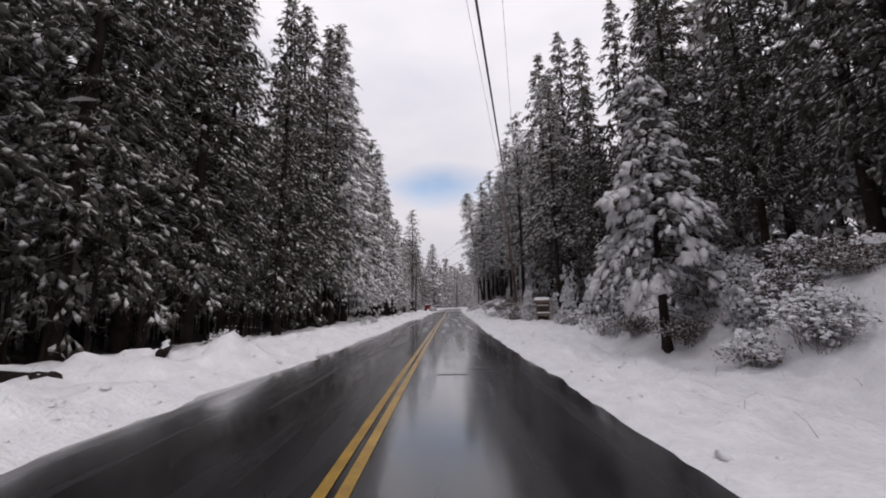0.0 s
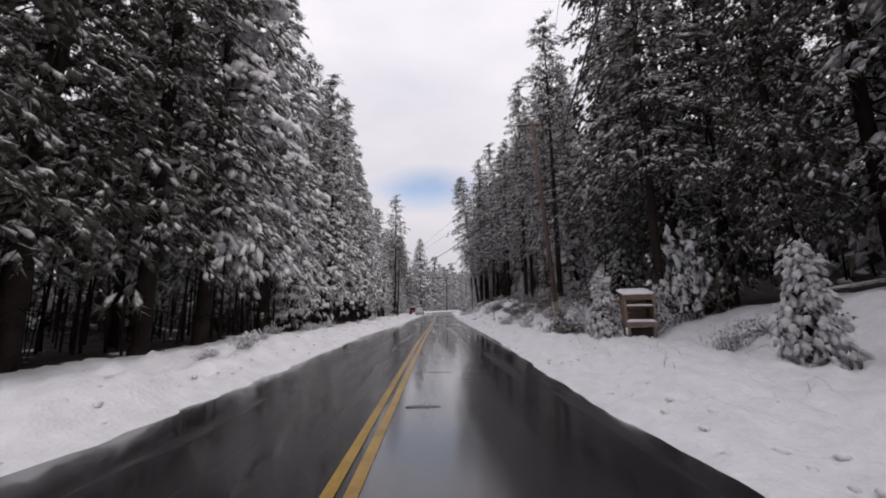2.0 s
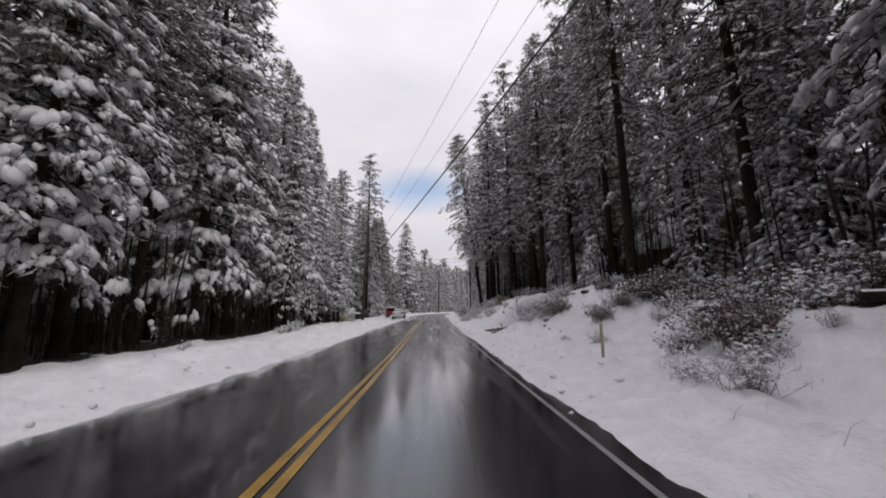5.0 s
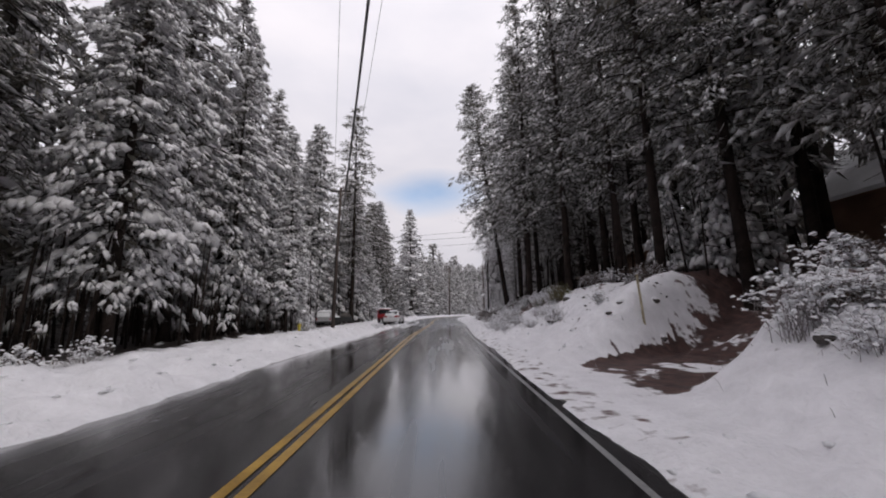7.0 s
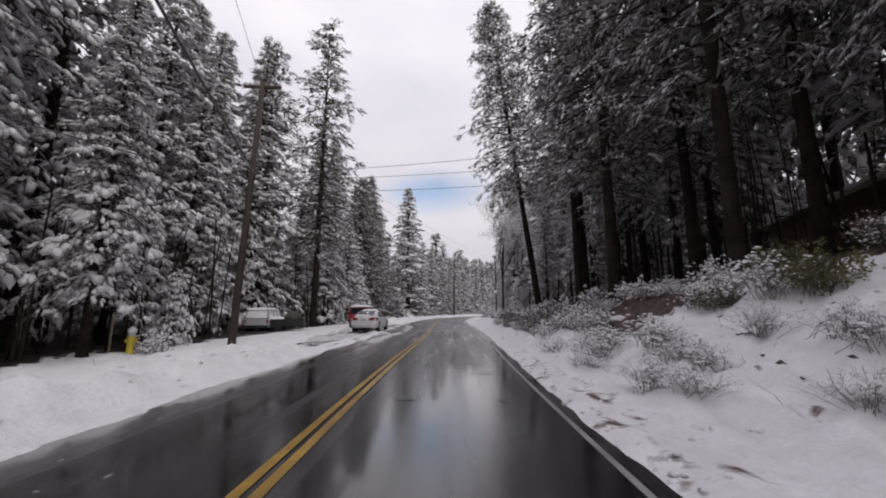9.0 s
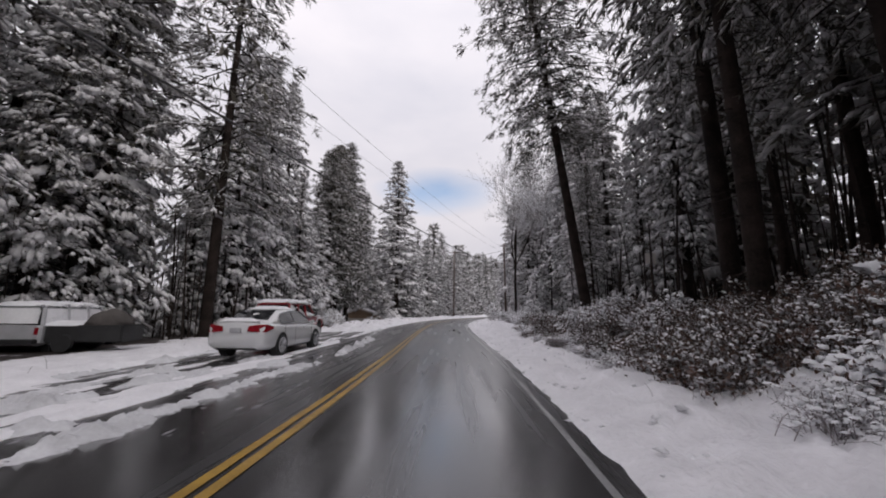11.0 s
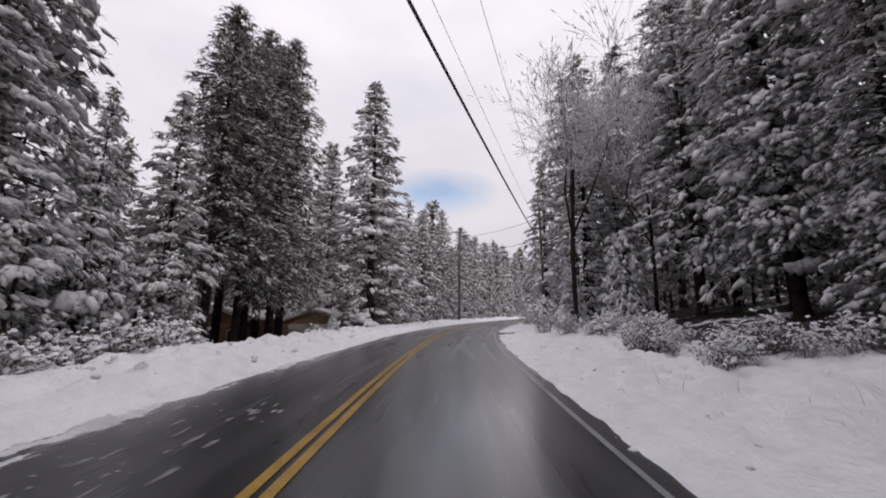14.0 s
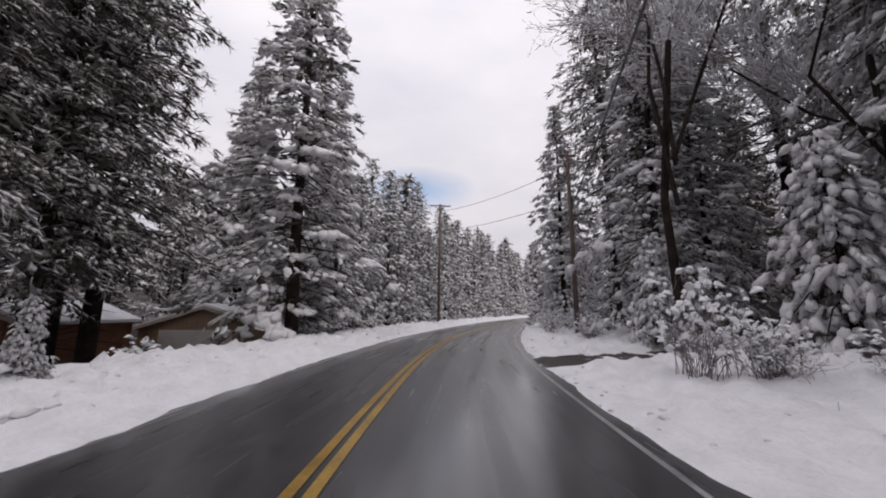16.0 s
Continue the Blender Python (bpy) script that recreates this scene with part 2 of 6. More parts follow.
M_black = material("black_rubber", (0.022, 0.022, 0.023), 0.75, 0, 4, 0.3, 40, 0.2, 0.004)
M_chrome = material("alloy", (0.55, 0.55, 0.57), 0.28, 1.0, 4, 0.1, 40, 0, 0)
M_tail = material("tail_lamp_red", (0.26, 0.010, 0.018), 0.18, 0, 4, 0.15, 40, 0, 0, coat=0.5)
M_hydrant = material("yellow_hydrant_paint", (0.62, 0.50, 0.06), 0.45, 0, 4, 0.15, 40, 0.1, 0.003)
M_marker = material("marker_post", (0.42, 0.36, 0.24), 0.6, 0, 4, 0.25, 40, 0.1, 0.003)
M_plate = material("plate_grey", (0.45, 0.45, 0.47), 0.5, 0, 4, 0.1, 40, 0, 0)
M_wood_bin = material("bin_wood", (0.24, 0.165, 0.125), 0.8, 0, 1.5, 0.25, 25, 0.3, 0.008)


def asphalt():
    """Wet asphalt: dark, with glossy films of water along the wheel tracks; UV holds metres across and along."""
    m = bpy.data.materials.new("wet_asphalt")
    m.use_nodes = True
    n, l = m.node_tree.nodes, m.node_tree.links
    b = n["Principled BSDF"]
    uv = n.new("ShaderNodeUVMap")
    uv.uv_map = "metres"
    grain, patch, streak = (n.new("ShaderNodeTexNoise") for _ in range(3))
    stretch = n.new("ShaderNodeMapping")
    stretch.inputs["Scale"].default_value = (1.9, 0.10, 1.0)
    grain.inputs["Scale"].default_value, grain.inputs["Detail"].default_value = 55.0, 3.0
    patch.inputs["Scale"].default_value, patch.inputs["Detail"].default_value = 0.45, 5.0
    streak.inputs["Scale"].default_value, streak.inputs["Detail"].default_value = 1.0, 4.0
    l.new(uv.outputs["UV"], grain.inputs["Vector"])
    l.new(uv.outputs["UV"], patch.inputs["Vector"])
    l.new(uv.outputs["UV"], stretch.inputs["Vector"])
    l.new(stretch.outputs["Vector"], streak.inputs["Vector"])
    col = n.new("ShaderNodeValToRGB")
    col.color_ramp.elements[0].position, col.color_ramp.elements[1].position = 0.3, 0.75
    col.color_ramp.elements[0].color, col.color_ramp.elements[1].color = (0.010, 0.010, 0.011, 1), (0.036, 0.034, 0.036, 1)
    mix = n.new("ShaderNodeMath")
    mix.operation = "MULTIPLY_ADD"
    mix.inputs[1].default_value = 0.5
    half = n.new("ShaderNodeMath")
    half.operation = "MULTIPLY"
    half.inputs[1].default_value = 0.5
    l.new(patch.outputs["Fac"], mix.inputs[0])
    l.new(grain.outputs["Fac"], half.inputs[0])
    l.new(half.outputs["Value"], mix.inputs[2])
    l.new(mix.outputs["Value"], col.inputs["Fac"])
    l.new(col.outputs["Color"], b.inputs["Base Color"])
    rough = n.new("ShaderNodeMapRange")
    rough.inputs["From Min"].default_value, rough.inputs["From Max"].default_value = 0.32, 0.68
    rough.inputs["To Min"].default_value, rough.inputs["To Max"].default_value = 0.07, 0.34
    l.new(streak.outputs["Fac"], rough.inputs["Value"])
    l.new(rough.outputs["Result"], b.inputs["Roughness"])
    bp = n.new("ShaderNodeBump")
    bp.inputs["Strength"].default_value, bp.inputs["Distance"].default_value = 0.22, 0.004
    l.new(grain.outputs["Fac"], bp.inputs["Height"])
    l.new(bp.outputs["Normal"], b.inputs["Normal"])
    # a thin film of water lies over the stones
    b.inputs["Coat Weight"].default_value, b.inputs["Coat IOR"].default_value = 0.9, 1.45
    film = n.new("ShaderNodeMapRange")
    film.inputs["From Min"].default_value, film.inputs["From Max"].default_value = 0.35, 0.65
    film.inputs["To Min"].default_value, film.inputs["To Max"].default_value = 0.05, 0.22
    l.new(streak.outputs["Fac"], film.inputs["Value"])
    where, damp, rougher = n.new("ShaderNodeSeparateXYZ"), n.new("ShaderNodeMapRange"), n.new("ShaderNodeMath")
    damp.inputs["From Min"].default_value, damp.inputs["From Max"].default_value = 86.0, 104.0
    damp.inputs["To Min"].default_value, damp.inputs["To Max"].default_value = 0.0, 0.22
    l.new(uv.outputs["UV"], where.inputs["Vector"])
    l.new(where.outputs["Y"], damp.inputs["Value"])
    rougher.operation = "ADD"
    l.new(film.outputs["Result"], rougher.inputs[0])
    l.new(damp.outputs["Result"], rougher.inputs[1])
    l.new(rougher.outputs["Value"], b.inputs["Coat Roughness"])
    return m


M_asphalt = asphalt()


# ---- building helpers ----
def mesh_of(name, verts, faces, mat, smooth=False):
    me = bpy.data.meshes.new(name)
    me.from_pydata(verts, [], faces)
    me.materials.append(mat)
    if smooth:
        me.polygons.foreach_set("use_smooth", [True] * len(me.polygons))
    me.update()
    return me


def part(name, bm, mat, parent=None, label="", smooth=False):
    me = bpy.data.meshes.new(name)
    bm.to_mesh(me)
    bm.free()
    me.materials.append(mat)
    if smooth:
        me.polygons.foreach_set("use_smooth", [True] * len(me.polygons))
    ob = new(name, me)
    if parent:
        ob.parent = parent
    return tagged(ob, label)


def arr_part(name, verts, faces, mat, parent=None, smooth=False, label=""):
    ob = new(name, mesh_of(name, verts, faces, mat, smooth))
    if parent:
        ob.parent = parent
    return tagged(ob, label)


def thing(name, m, label, category, group="", kind=""):
    ob = new(name)
    ob.matrix_world = m
    return tagged(ob, label, category, group, kind)


def box(bm, x0, x1, y0, y1, z0, z1, bevel=0.0):
    r = bmesh.ops.create_cube(bm, size=1.0, matrix=Matrix.Translation(((x0 + x1) / 2, (y0 + y1) / 2, (z0 + z1) / 2)) @ Matrix.Diagonal((x1 - x0, y1 - y0, z1 - z0, 1)))
    if bevel:
        edges = list({e for v in r["verts"] for e in v.link_edges})
        bmesh.ops.bevel(bm, geom=edges, offset=bevel, segments=2, affect="EDGES", clamp_overlap=True)
    return bm


def cyl(bm, r0, r1, a, b, seg=12):
    """A tapered rod from a to b."""
    a, b = Vector(a), Vector(b)
    d = b - a
    m = Matrix.Translation((a + b) / 2) @ d.to_track_quat("Z", "Y").to_matrix().to_4x4()
    bmesh.ops.create_cone(bm, cap_ends=True, segments=seg, radius1=r0, radius2=r1, depth=d.length, matrix=m)
    return bm


def fbm(x, y, s=1.0):
    return noise.fractal(Vector((x * s, y * s, 3.7)), 0.6, 2.1, 4)


# ---- plan of the road ----
ROAD_Y = [-60, -30, 5, 35, 61, 82, 98, 110, 120, 130, 140, 150, 165, 185, 215, 260, 330]
ROAD_X = [-1.4, -1.15, -0.92, -0.45, 0.22, 0.55, 1.5, 1.65, 1.95, 2.7, 4.2, 6.9, 12.3, 21, 36, 62, 105]
ROAD_ZY = [-60, 0, 17, 35, 55, 67, 80, 100, 125, 150, 200, 330]
ROAD_Z = [0.0, 0.0, -0.06, -0.08, -0.20, -0.08, 0.04, 0.22, 0.41, 0.5, 0.7, 1.5]
_fy = np.arange(-62.0, 340.0, 0.5)
_k = np.ones(25) / 25.0
_fx = np.convolve(np.pad(np.interp(_fy, ROAD_Y, ROAD_X), 12, mode="edge"), _k, mode="valid")
_fz = np.convolve(np.pad(np.interp(_fy, ROAD_ZY, ROAD_Z), 12, mode="edge"), _k, mode="valid")
_fs = np.gradient(_fx, _fy)


def road_x(y):
    return float(np.interp(y, _fy, _fx))


def road_z(y):
    return float(np.interp(y, _fy, _fz))


def offset(x, y):
    """Metres to the right of the centre line."""
    return (x - road_x(y)) / math.sqrt(1 + float(np.interp(y, _fy, _fs)) ** 2)


def ramp01(a, b, v):
    u = min(1.0, max(0.0, (v - a) / (b - a)))
    return u * u * (3 - 2 * u)


BANK_Y = [-60, 0, 20, 32, 42, 55, 60, 62.5, 65, 68, 71, 74, 80, 90, 100, 108, 116, 125, 140, 160, 330]
BANK_H = [2.6, 2.8, 2.3, 1.2, 1.15, 1.3, 2.4, 2.6, 1.9, 1.8, 2.2, 2.5, 2.7, 2.5, 1.5, 1.0, 0.7, 0.45, 0.5, 0.7, 0.7]
LEFT_HEAPS = [(-5.6, 10.2, 0.55, 0.40), (-5.9, 12.8, 0.5, 0.28), (-7.6, 8.6, 0.9, 0.25), (-5.4, 66.0, 0.45, 0.30), (-4.4, 122.0, 0.6, 0.12), (-3.8, 126.5, 0.5, 0.12), (-3.0, 131.0, 0.6, 0.15), (-2.4, 134.5, 0.6, 0.2)]
LEFT_Y = [-60, 20, 60, 85, 92, 113, 118, 130, 170, 330]
LEFT_H = [0.35, 0.32, 0.30, 0.30, 0.10, 0.15, 0.26, 0.20, 0.22, 0.4]


def lot(x, y):
    """1 on the parking strip beside the road, else 0."""
    d = offset(x, y)
    return ramp01(88, 92, y) * (1 - ramp01(113, 117, y)) * ramp01(-9.5, -8.2, d) * (1 - ramp01(-3.6, -3.2, d))


def drive(x, y):
    """1 on the two driveways that leave the road on its right."""
    d = offset(x, y)
    c1 = 66.2 + 0.61 * max(0.0, d - 3.5)
    a = (1 - ramp01(1.4, 3.1, abs(y - c1))) * ramp01(3.0, 3.6, d) * (1 - ramp01(17, 20, d))
    b = (1 - ramp01(0.8, 1.7, abs(y - 136.2 - 0.35 * (d - 4.5)))) * ramp01(3.0, 3.6, d) * (1 - ramp01(11, 13, d))
    return max(a, b)


def ground_z(x, y):
    d = offset(x, y)
    z = road_z(y)
    e = float(np.interp(y, [-60, 25, 36, 330], [3.0, 3.1, 3.5, 3.5]))
    lump = fbm(x, y, 0.9)
    if d >= 0:
        wob = 0.12 * fbm(x * 0.3, y, 0.5) + 0.05 * fbm(x, y, 1.3)
        k = d - e - wob
        if k < 0:
            return z - 0.05 + max(-0.15, k * 0.5)
        bank = float(np.interp(y, BANK_Y, BANK_H))
        shelf = float(np.interp(y, [-60, 20, 26, 34, 38, 46, 52, 60, 66, 74, 91, 97, 112, 330], [4.5, 4.7, 6.2, 6.0, 3.6, 3.4, 3.0, 2.0, 1.1, 1.2, 1.0, 3.0, 3.4, 3.0]))
        rise = float(np.interp(y, [-60, 20, 26, 34, 38, 48, 54, 62, 72, 76, 92, 100, 330], [3.4, 3.4, 4.6, 4.6, 2.4, 2.6, 4.0, 5.2, 5.2, 7.2, 7.2, 5.2, 5.2]))
        dip = float(np.interp(y, [-60, 14, 22, 330], [0.40, 0.36, 0.0, 0.0])) * ramp01(0.8, 3.0, k)
        h = 0.10 * ramp01(0, 0.5, k) + 0.12 * ramp01(0.3, 2.0, k) - dip + bank * ramp01(shelf, shelf + rise, k) + 0.16 * max(0.0, min(k - shelf - rise, 45))
        h += 0.20 * lump * ramp01(0.2, 1.6, k) + 0.13 * fbm(x, y, 2.2) * ramp01(0.0, 0.4, k) + 0.05 * fbm(y, x, 5.0) * ramp01(0.2, 1.0, k)
        h = max(h, 0.10 * ramp01(0, 0.35, k) - dip)
        h -= drive(x, y) * min(h - 0.05, bank * (1 - 0.6 * ramp01(9, 18, d)) + 0.25)
        return z - 0.05 + h
    wob = (0.25 - 0.15 * ramp01(116, 122, y)) * fbm(x * 0.3, y, 0.5) + 0.08 * fbm(x, y, 1.3)
    k = -d - float(np.interp(y, [-60, 6, 12, 30, 38, 56, 64, 72, 79, 118, 125, 140, 170, 330], [3.35, 3.3, 3.1, 3.1, 3.5, 3.5, 3.2, 3.1, 2.9, 2.95, 2.75, 2.75, 3.0, 3.0])) - wob
    if k < 0:
        return z - 0.05 + max(-0.15, k * 0.5)
    berm = float(np.interp(y, LEFT_Y, LEFT_H))
    h = 0.10 * ramp01(0, 0.5, k) + berm * ramp01(0.2, 1.5, k) - (0.15 + 0.5 * berm) * ramp01(2.4, 5.0, k)
    h += (0.14 + 0.30 * berm) * lump * ramp01(0.2, 1.2, k) + (0.06 + 0.08 * berm + 0.16 * ramp01(112, 118, y)) * fbm(x, y, 2.2) * ramp01(0.0, 0.4, k) + 0.05 * fbm(y, x, 5.5) * ramp01(0.1, 0.6, k)
    for hx, hy, hr, hh in LEFT_HEAPS:
        q = ((x - hx) / hr) ** 2 + ((y - hy) / (1.7 * hr)) ** 2
        if q < 6:
            h += hh * math.exp(-q) * (1 + 0.7 * fbm(x, y, 2.6))
    h -= 2.4 * ramp01(5.5, 11, k) * ramp01(116, 132, y) * (1 - ramp01(165, 185, y))
    h = max(h, 0.10 * ramp01(0, 0.35, k)) if y < 118 or k < 3 else h
    h += 0.13 * max(0.0, min(k - 14.0, 45))
    p = lot(x, y)
    if p > 0:
        ruts = 0.022 + 0.05 * ramp01(-6.0, -6.8, d) - 0.035 * ramp01(-3.9, -4.3, d) * (1 - ramp01(-5.8, -6.2, d)) * ramp01(98, 100, y) * (1 - ramp01(105, 109, y)) + 0.12 * fbm(x * 3.4, y * 0.12 + 9, 0.8) + 0.045 * fbm(x, y * 0.4, 2.4)
        h = h * (1 - p) + ruts * p
    return z - 0.05 + h


def bare_earth(x, y):
    """How much of the ground is needle litter, brush or wet earth instead of snow."""
    d = offset(x, y)
    n = fbm(x, y, 0.55)
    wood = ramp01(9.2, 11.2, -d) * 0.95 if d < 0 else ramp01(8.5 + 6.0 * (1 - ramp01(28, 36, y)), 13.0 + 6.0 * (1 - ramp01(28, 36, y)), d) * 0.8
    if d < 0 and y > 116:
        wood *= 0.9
    cut = ramp01(62, 66, y) * (1 - ramp01(80, 86, y)) * (0.30 * ramp01(9.0, 13.0, d) + 0.5 * ramp01(11.0, 13.0, d - 0.2 * abs(y - 74)))
    bluff = 0.75 * ramp01(84, 87, y) * (1 - ramp01(91, 94, y)) * ramp01(6.0, 7.0, d) * (1 - ramp01(9, 10.5, d))
    tracks = ramp01(0.72, 0.98, drive(x, y)) * (0.78 + 0.3 * fbm(x * 0.6, y, 1.7)) * (ramp01(4.2, 6.2, d) if y < 100 else 1.0)
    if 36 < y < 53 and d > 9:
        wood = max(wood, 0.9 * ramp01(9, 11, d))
    edge = 0.29 * ramp01(58, 66, y) * (1 - ramp01(84, 95, y)) * (1 - ramp01(4.2, 5.0, d)) * ramp01(3.4, 3.6, d)
    holes = 0.5 * ramp01(0.5, 0.75, fbm(x + 40, y, 4.2)) * ramp01(5.2, 6.5, d) * ramp01(52, 60, y) * (1 - ramp01(90, 95, y))
    brush = 0.5 * ramp01(94, 97, y) * (1 - ramp01(110, 114, y)) * ramp01(6.2, 7.4, d)
    m = max(wood, cut, bluff, tracks, brush)
    return max(edge, holes, 0.0, min(1.0, m + 0.75 * n * ramp01(0.1, 0.5, m)))


def at_road(d, y, dz=0.0):
    """A place d metres right of the centre line, on the road's surface."""
    return road_x(y) + d * math.sqrt(1 + float(np.interp(y, _fy, _fs)) ** 2), y, road_z(y) + dz


def grid_faces(rows, cols):
    return [(r * cols + c, r * cols + c + 1, (r + 1) * cols + c + 1, (r + 1) * cols + c) for r in range(rows - 1) for c in range(cols - 1)]


# ---- ground ----
ground_d = [-900, -400, -200, -110, -70, -50, -38, -30, -24, -19, -16, -14, -12.5, -11.4, -10.5] + [-9.8 + 0.2 * i for i in range(35)] + [-2.8, 0, 2.4] + [2.6 + 0.19 * i for i in range(40)] + [10.5, 11.2, 12, 13, 14.5, 16.5, 19, 23, 28, 35, 45, 60, 90, 150, 300, 900]
ground_y = [-900, -400, -200, -110, -70, -50, -35, -25, -18, -12] + [-8 + 0.25 * i for i in range(648)] + [154 + 0.8 * i for i in range(40)] + [188, 194, 202, 212, 225, 240, 260, 285, 315, 360, 450, 650, 1000, 1800]
g_verts = []
for gy in ground_y:
    for gd in ground_d:
        gx = road_x(gy) + gd * math.sqrt(1 + float(np.interp(gy, _fy, _fs)) ** 2)
        g_verts.append((gx, gy, ground_z(gx, gy)))
ground = arr_part("ground", g_verts, grid_faces(len(ground_y), len(ground_d)), M_snow, None, True)
tagged(ground, "uneven white snow over the ground beside the road", "ground", "", "structure")
litter = ground.data.attributes.new("litter", "FLOAT", "POINT")
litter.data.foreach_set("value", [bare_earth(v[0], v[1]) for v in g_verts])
soil = ground.data.attributes.new("soil", "FLOAT", "POINT")
soil.data.foreach_set("value", [ramp01(50, 56, v[1]) * (1 - ramp01(90, 96, v[1])) * ramp01(2.5, 3.5, offset(v[0], v[1])) for v in g_verts])


def road_strip(name, ds, y0, y1, step, mat, dz, label, category):
    ys = np.arange(y0, y1 + step / 2, step)
    verts, uvs = [], []
    for yy in ys:
        for d in ds:
            camber = -0.012 * abs(d)
            verts.append(at_road(d, float(yy), dz + camber))
            uvs.append((d, float(yy)))
    ob = arr_part(name, verts, grid_faces(len(ys), len(ds)), mat, None, True)
    me = ob.data
    layer = me.uv_layers.new(name="metres")
    for lo in me.loops:
        layer.data[lo.index].uv = uvs[lo.vertex_index]
    return tagged(ob, label, category, "", "structure")


road_strip("road", [-4.3, -3.5, -1.8, -0.6, 0.6, 1.8, 3.5, 4.2], -60, 330, 1.0, M_asphalt, 0.03, "wet dark two-lane asphalt road between snow banks", "road")
road_strip("parking_strip", [-9.6, -7, -4.2], 86, 118, 1.0, M_asphalt, 0.028, "wet asphalt parking strip with patches of snow", "pavement")


def line(name, d, w, y0, y1, mat, label):
    return road_strip(name, [d - w / 2, d + w / 2], y0, y1, 0.5, mat, 0.034, label, "road marking")


line("centre_line", -0.095, 0.115, -60, 300, M_yellow, "worn yellow centre line on wet asphalt")
line("centre_line", 0.095, 0.115, -60, 300, M_yellow, "worn yellow centre line on wet asphalt")
line("edge_line", 3.36, 0.08, 30, 300, M_white_line, "faded white edge line beside the snow")
line("edge_line", -3.1, 0.10, 90, 118, M_white_line, "faded white edge line beside the parking strip")


# ---- trees ----
def tube(points, radii, seg, verts, faces):
    """Adds a tapered tube along the points to verts and faces."""
    base = len(verts)
    pts = [Vector(q) for q in points]
    for i, q in enumerate(pts):
        d = (pts[min(i + 1, len(pts) - 1)] - pts[max(i - 1, 0)]).normalized()
        side = d.cross(Vector((0.3, 0.9, 0.1))).normalized()
        up = d.cross(side)
        for k in range(seg):
            a = 2 * math.pi * k / seg
            verts.append(tuple(q + (side * math.cos(a) + up * math.sin(a)) * radii[i]))
    for i in range(len(pts) - 1):
        for k in range(seg):
            a, b = base + i * seg + k, base + i * seg + (k + 1) % seg
            faces.append((a, b, b + seg, a + seg))


DOME = np.array([(math.cos(a), math.sin(a), 0.0) for a in np.arange(5) * 2 * math.pi / 5] + [(0.1, 0.0, 0.95), (0, 0, -0.6)])
DOME_F = np.array([(k, (k + 1) % 5, 5) for k in range(5)] + [((k + 1) % 5, k, 6) for k in range(5)])

_u5, _u3 = np.arange(5) * 2 * math.pi / 5, np.arange(3) * 2 * math.pi / 3 + 0.3
PUFF = np.array([(math.cos(a), math.sin(a), -0.35) for a in _u5] + [(0.62 * math.cos(a), 0.62 * math.sin(a), 0.62) for a in _u3])
PUFF_F = np.array([(0, 1, 5), (1, 2, 6), (2, 3, 6), (3, 4, 7), (4, 0, 5), (1, 6, 5), (3, 7, 6), (4, 5, 7), (5, 6, 7)])


def lumps(rng, pos, along, size, shape, shape_f):
    """Snow lumps at pos, long in the direction along; returns vertices and faces."""
    n = len(pos)
    if n == 0:
        return np.zeros((0, 3)), np.zeros((0, 3), int)
    a = along / np.linalg.norm(along, axis=1, keepdims=True)
    side = np.cross((0.0, 0.0, 1.0), a)
    side /= np.linalg.norm(side, axis=1, keepdims=True) + 1e-6
    up = np.cross(a, side)
    t = shape[None] * rng.uniform(0.72, 1.28, (n, len(shape), 1))
    v = pos[:, None] + t[..., :1] * (a * size[:, :1])[:, None] + t[..., 1:2] * (side * size[:, 1:2])[:, None] + t[..., 2:] * (up * size[:, 2:3])[:, None]
    f = shape_f[None] + (np.arange(n) * len(shape))[:, None, None]
    return v.reshape(-1, 3), f.reshape(-1, 3)


_u4 = np.arange(4) * math.pi / 2 + 0.4
PAD = np.array([(0.0, 0.0, 0.0)] + [(0.28, 0.9 * math.cos(a), 0.9 * math.sin(a)) for a in _u4] + [(0.70, math.cos(a), 0.9 * math.sin(a) - 0.3) for a in _u4] + [(1.0, 0.0, -1.0)])
PAD_F = np.array([(0, 1 + (k + 1) % 4, 1 + k) for k in range(4)] + [(1 + k, 1 + (k + 1) % 4, 5 + k) for k in range(4)] + [(1 + (k + 1) % 4, 5 + (k + 1) % 4, 5 + k) for k in range(4)] + [(5 + k, 5 + (k + 1) % 4, 9) for k in range(4)])
STUB = np.array([(0.0, 0.0, 0.0)] + [(0.52, 0.95 * math.cos(a), 0.9 * math.sin(a) - 0.05) for a in _u4] + [(1.0, 0.0, -0.9)])
STUB_F = np.array([(0, 1 + (k + 1) % 4, 1 + k) for k in range(4)] + [(1 + k, 1 + (k + 1) % 4, 5) for k in range(4)])


def unit(v):
    return v / (np.linalg.norm(v, axis=-1, keepdims=True) + 1e-9)


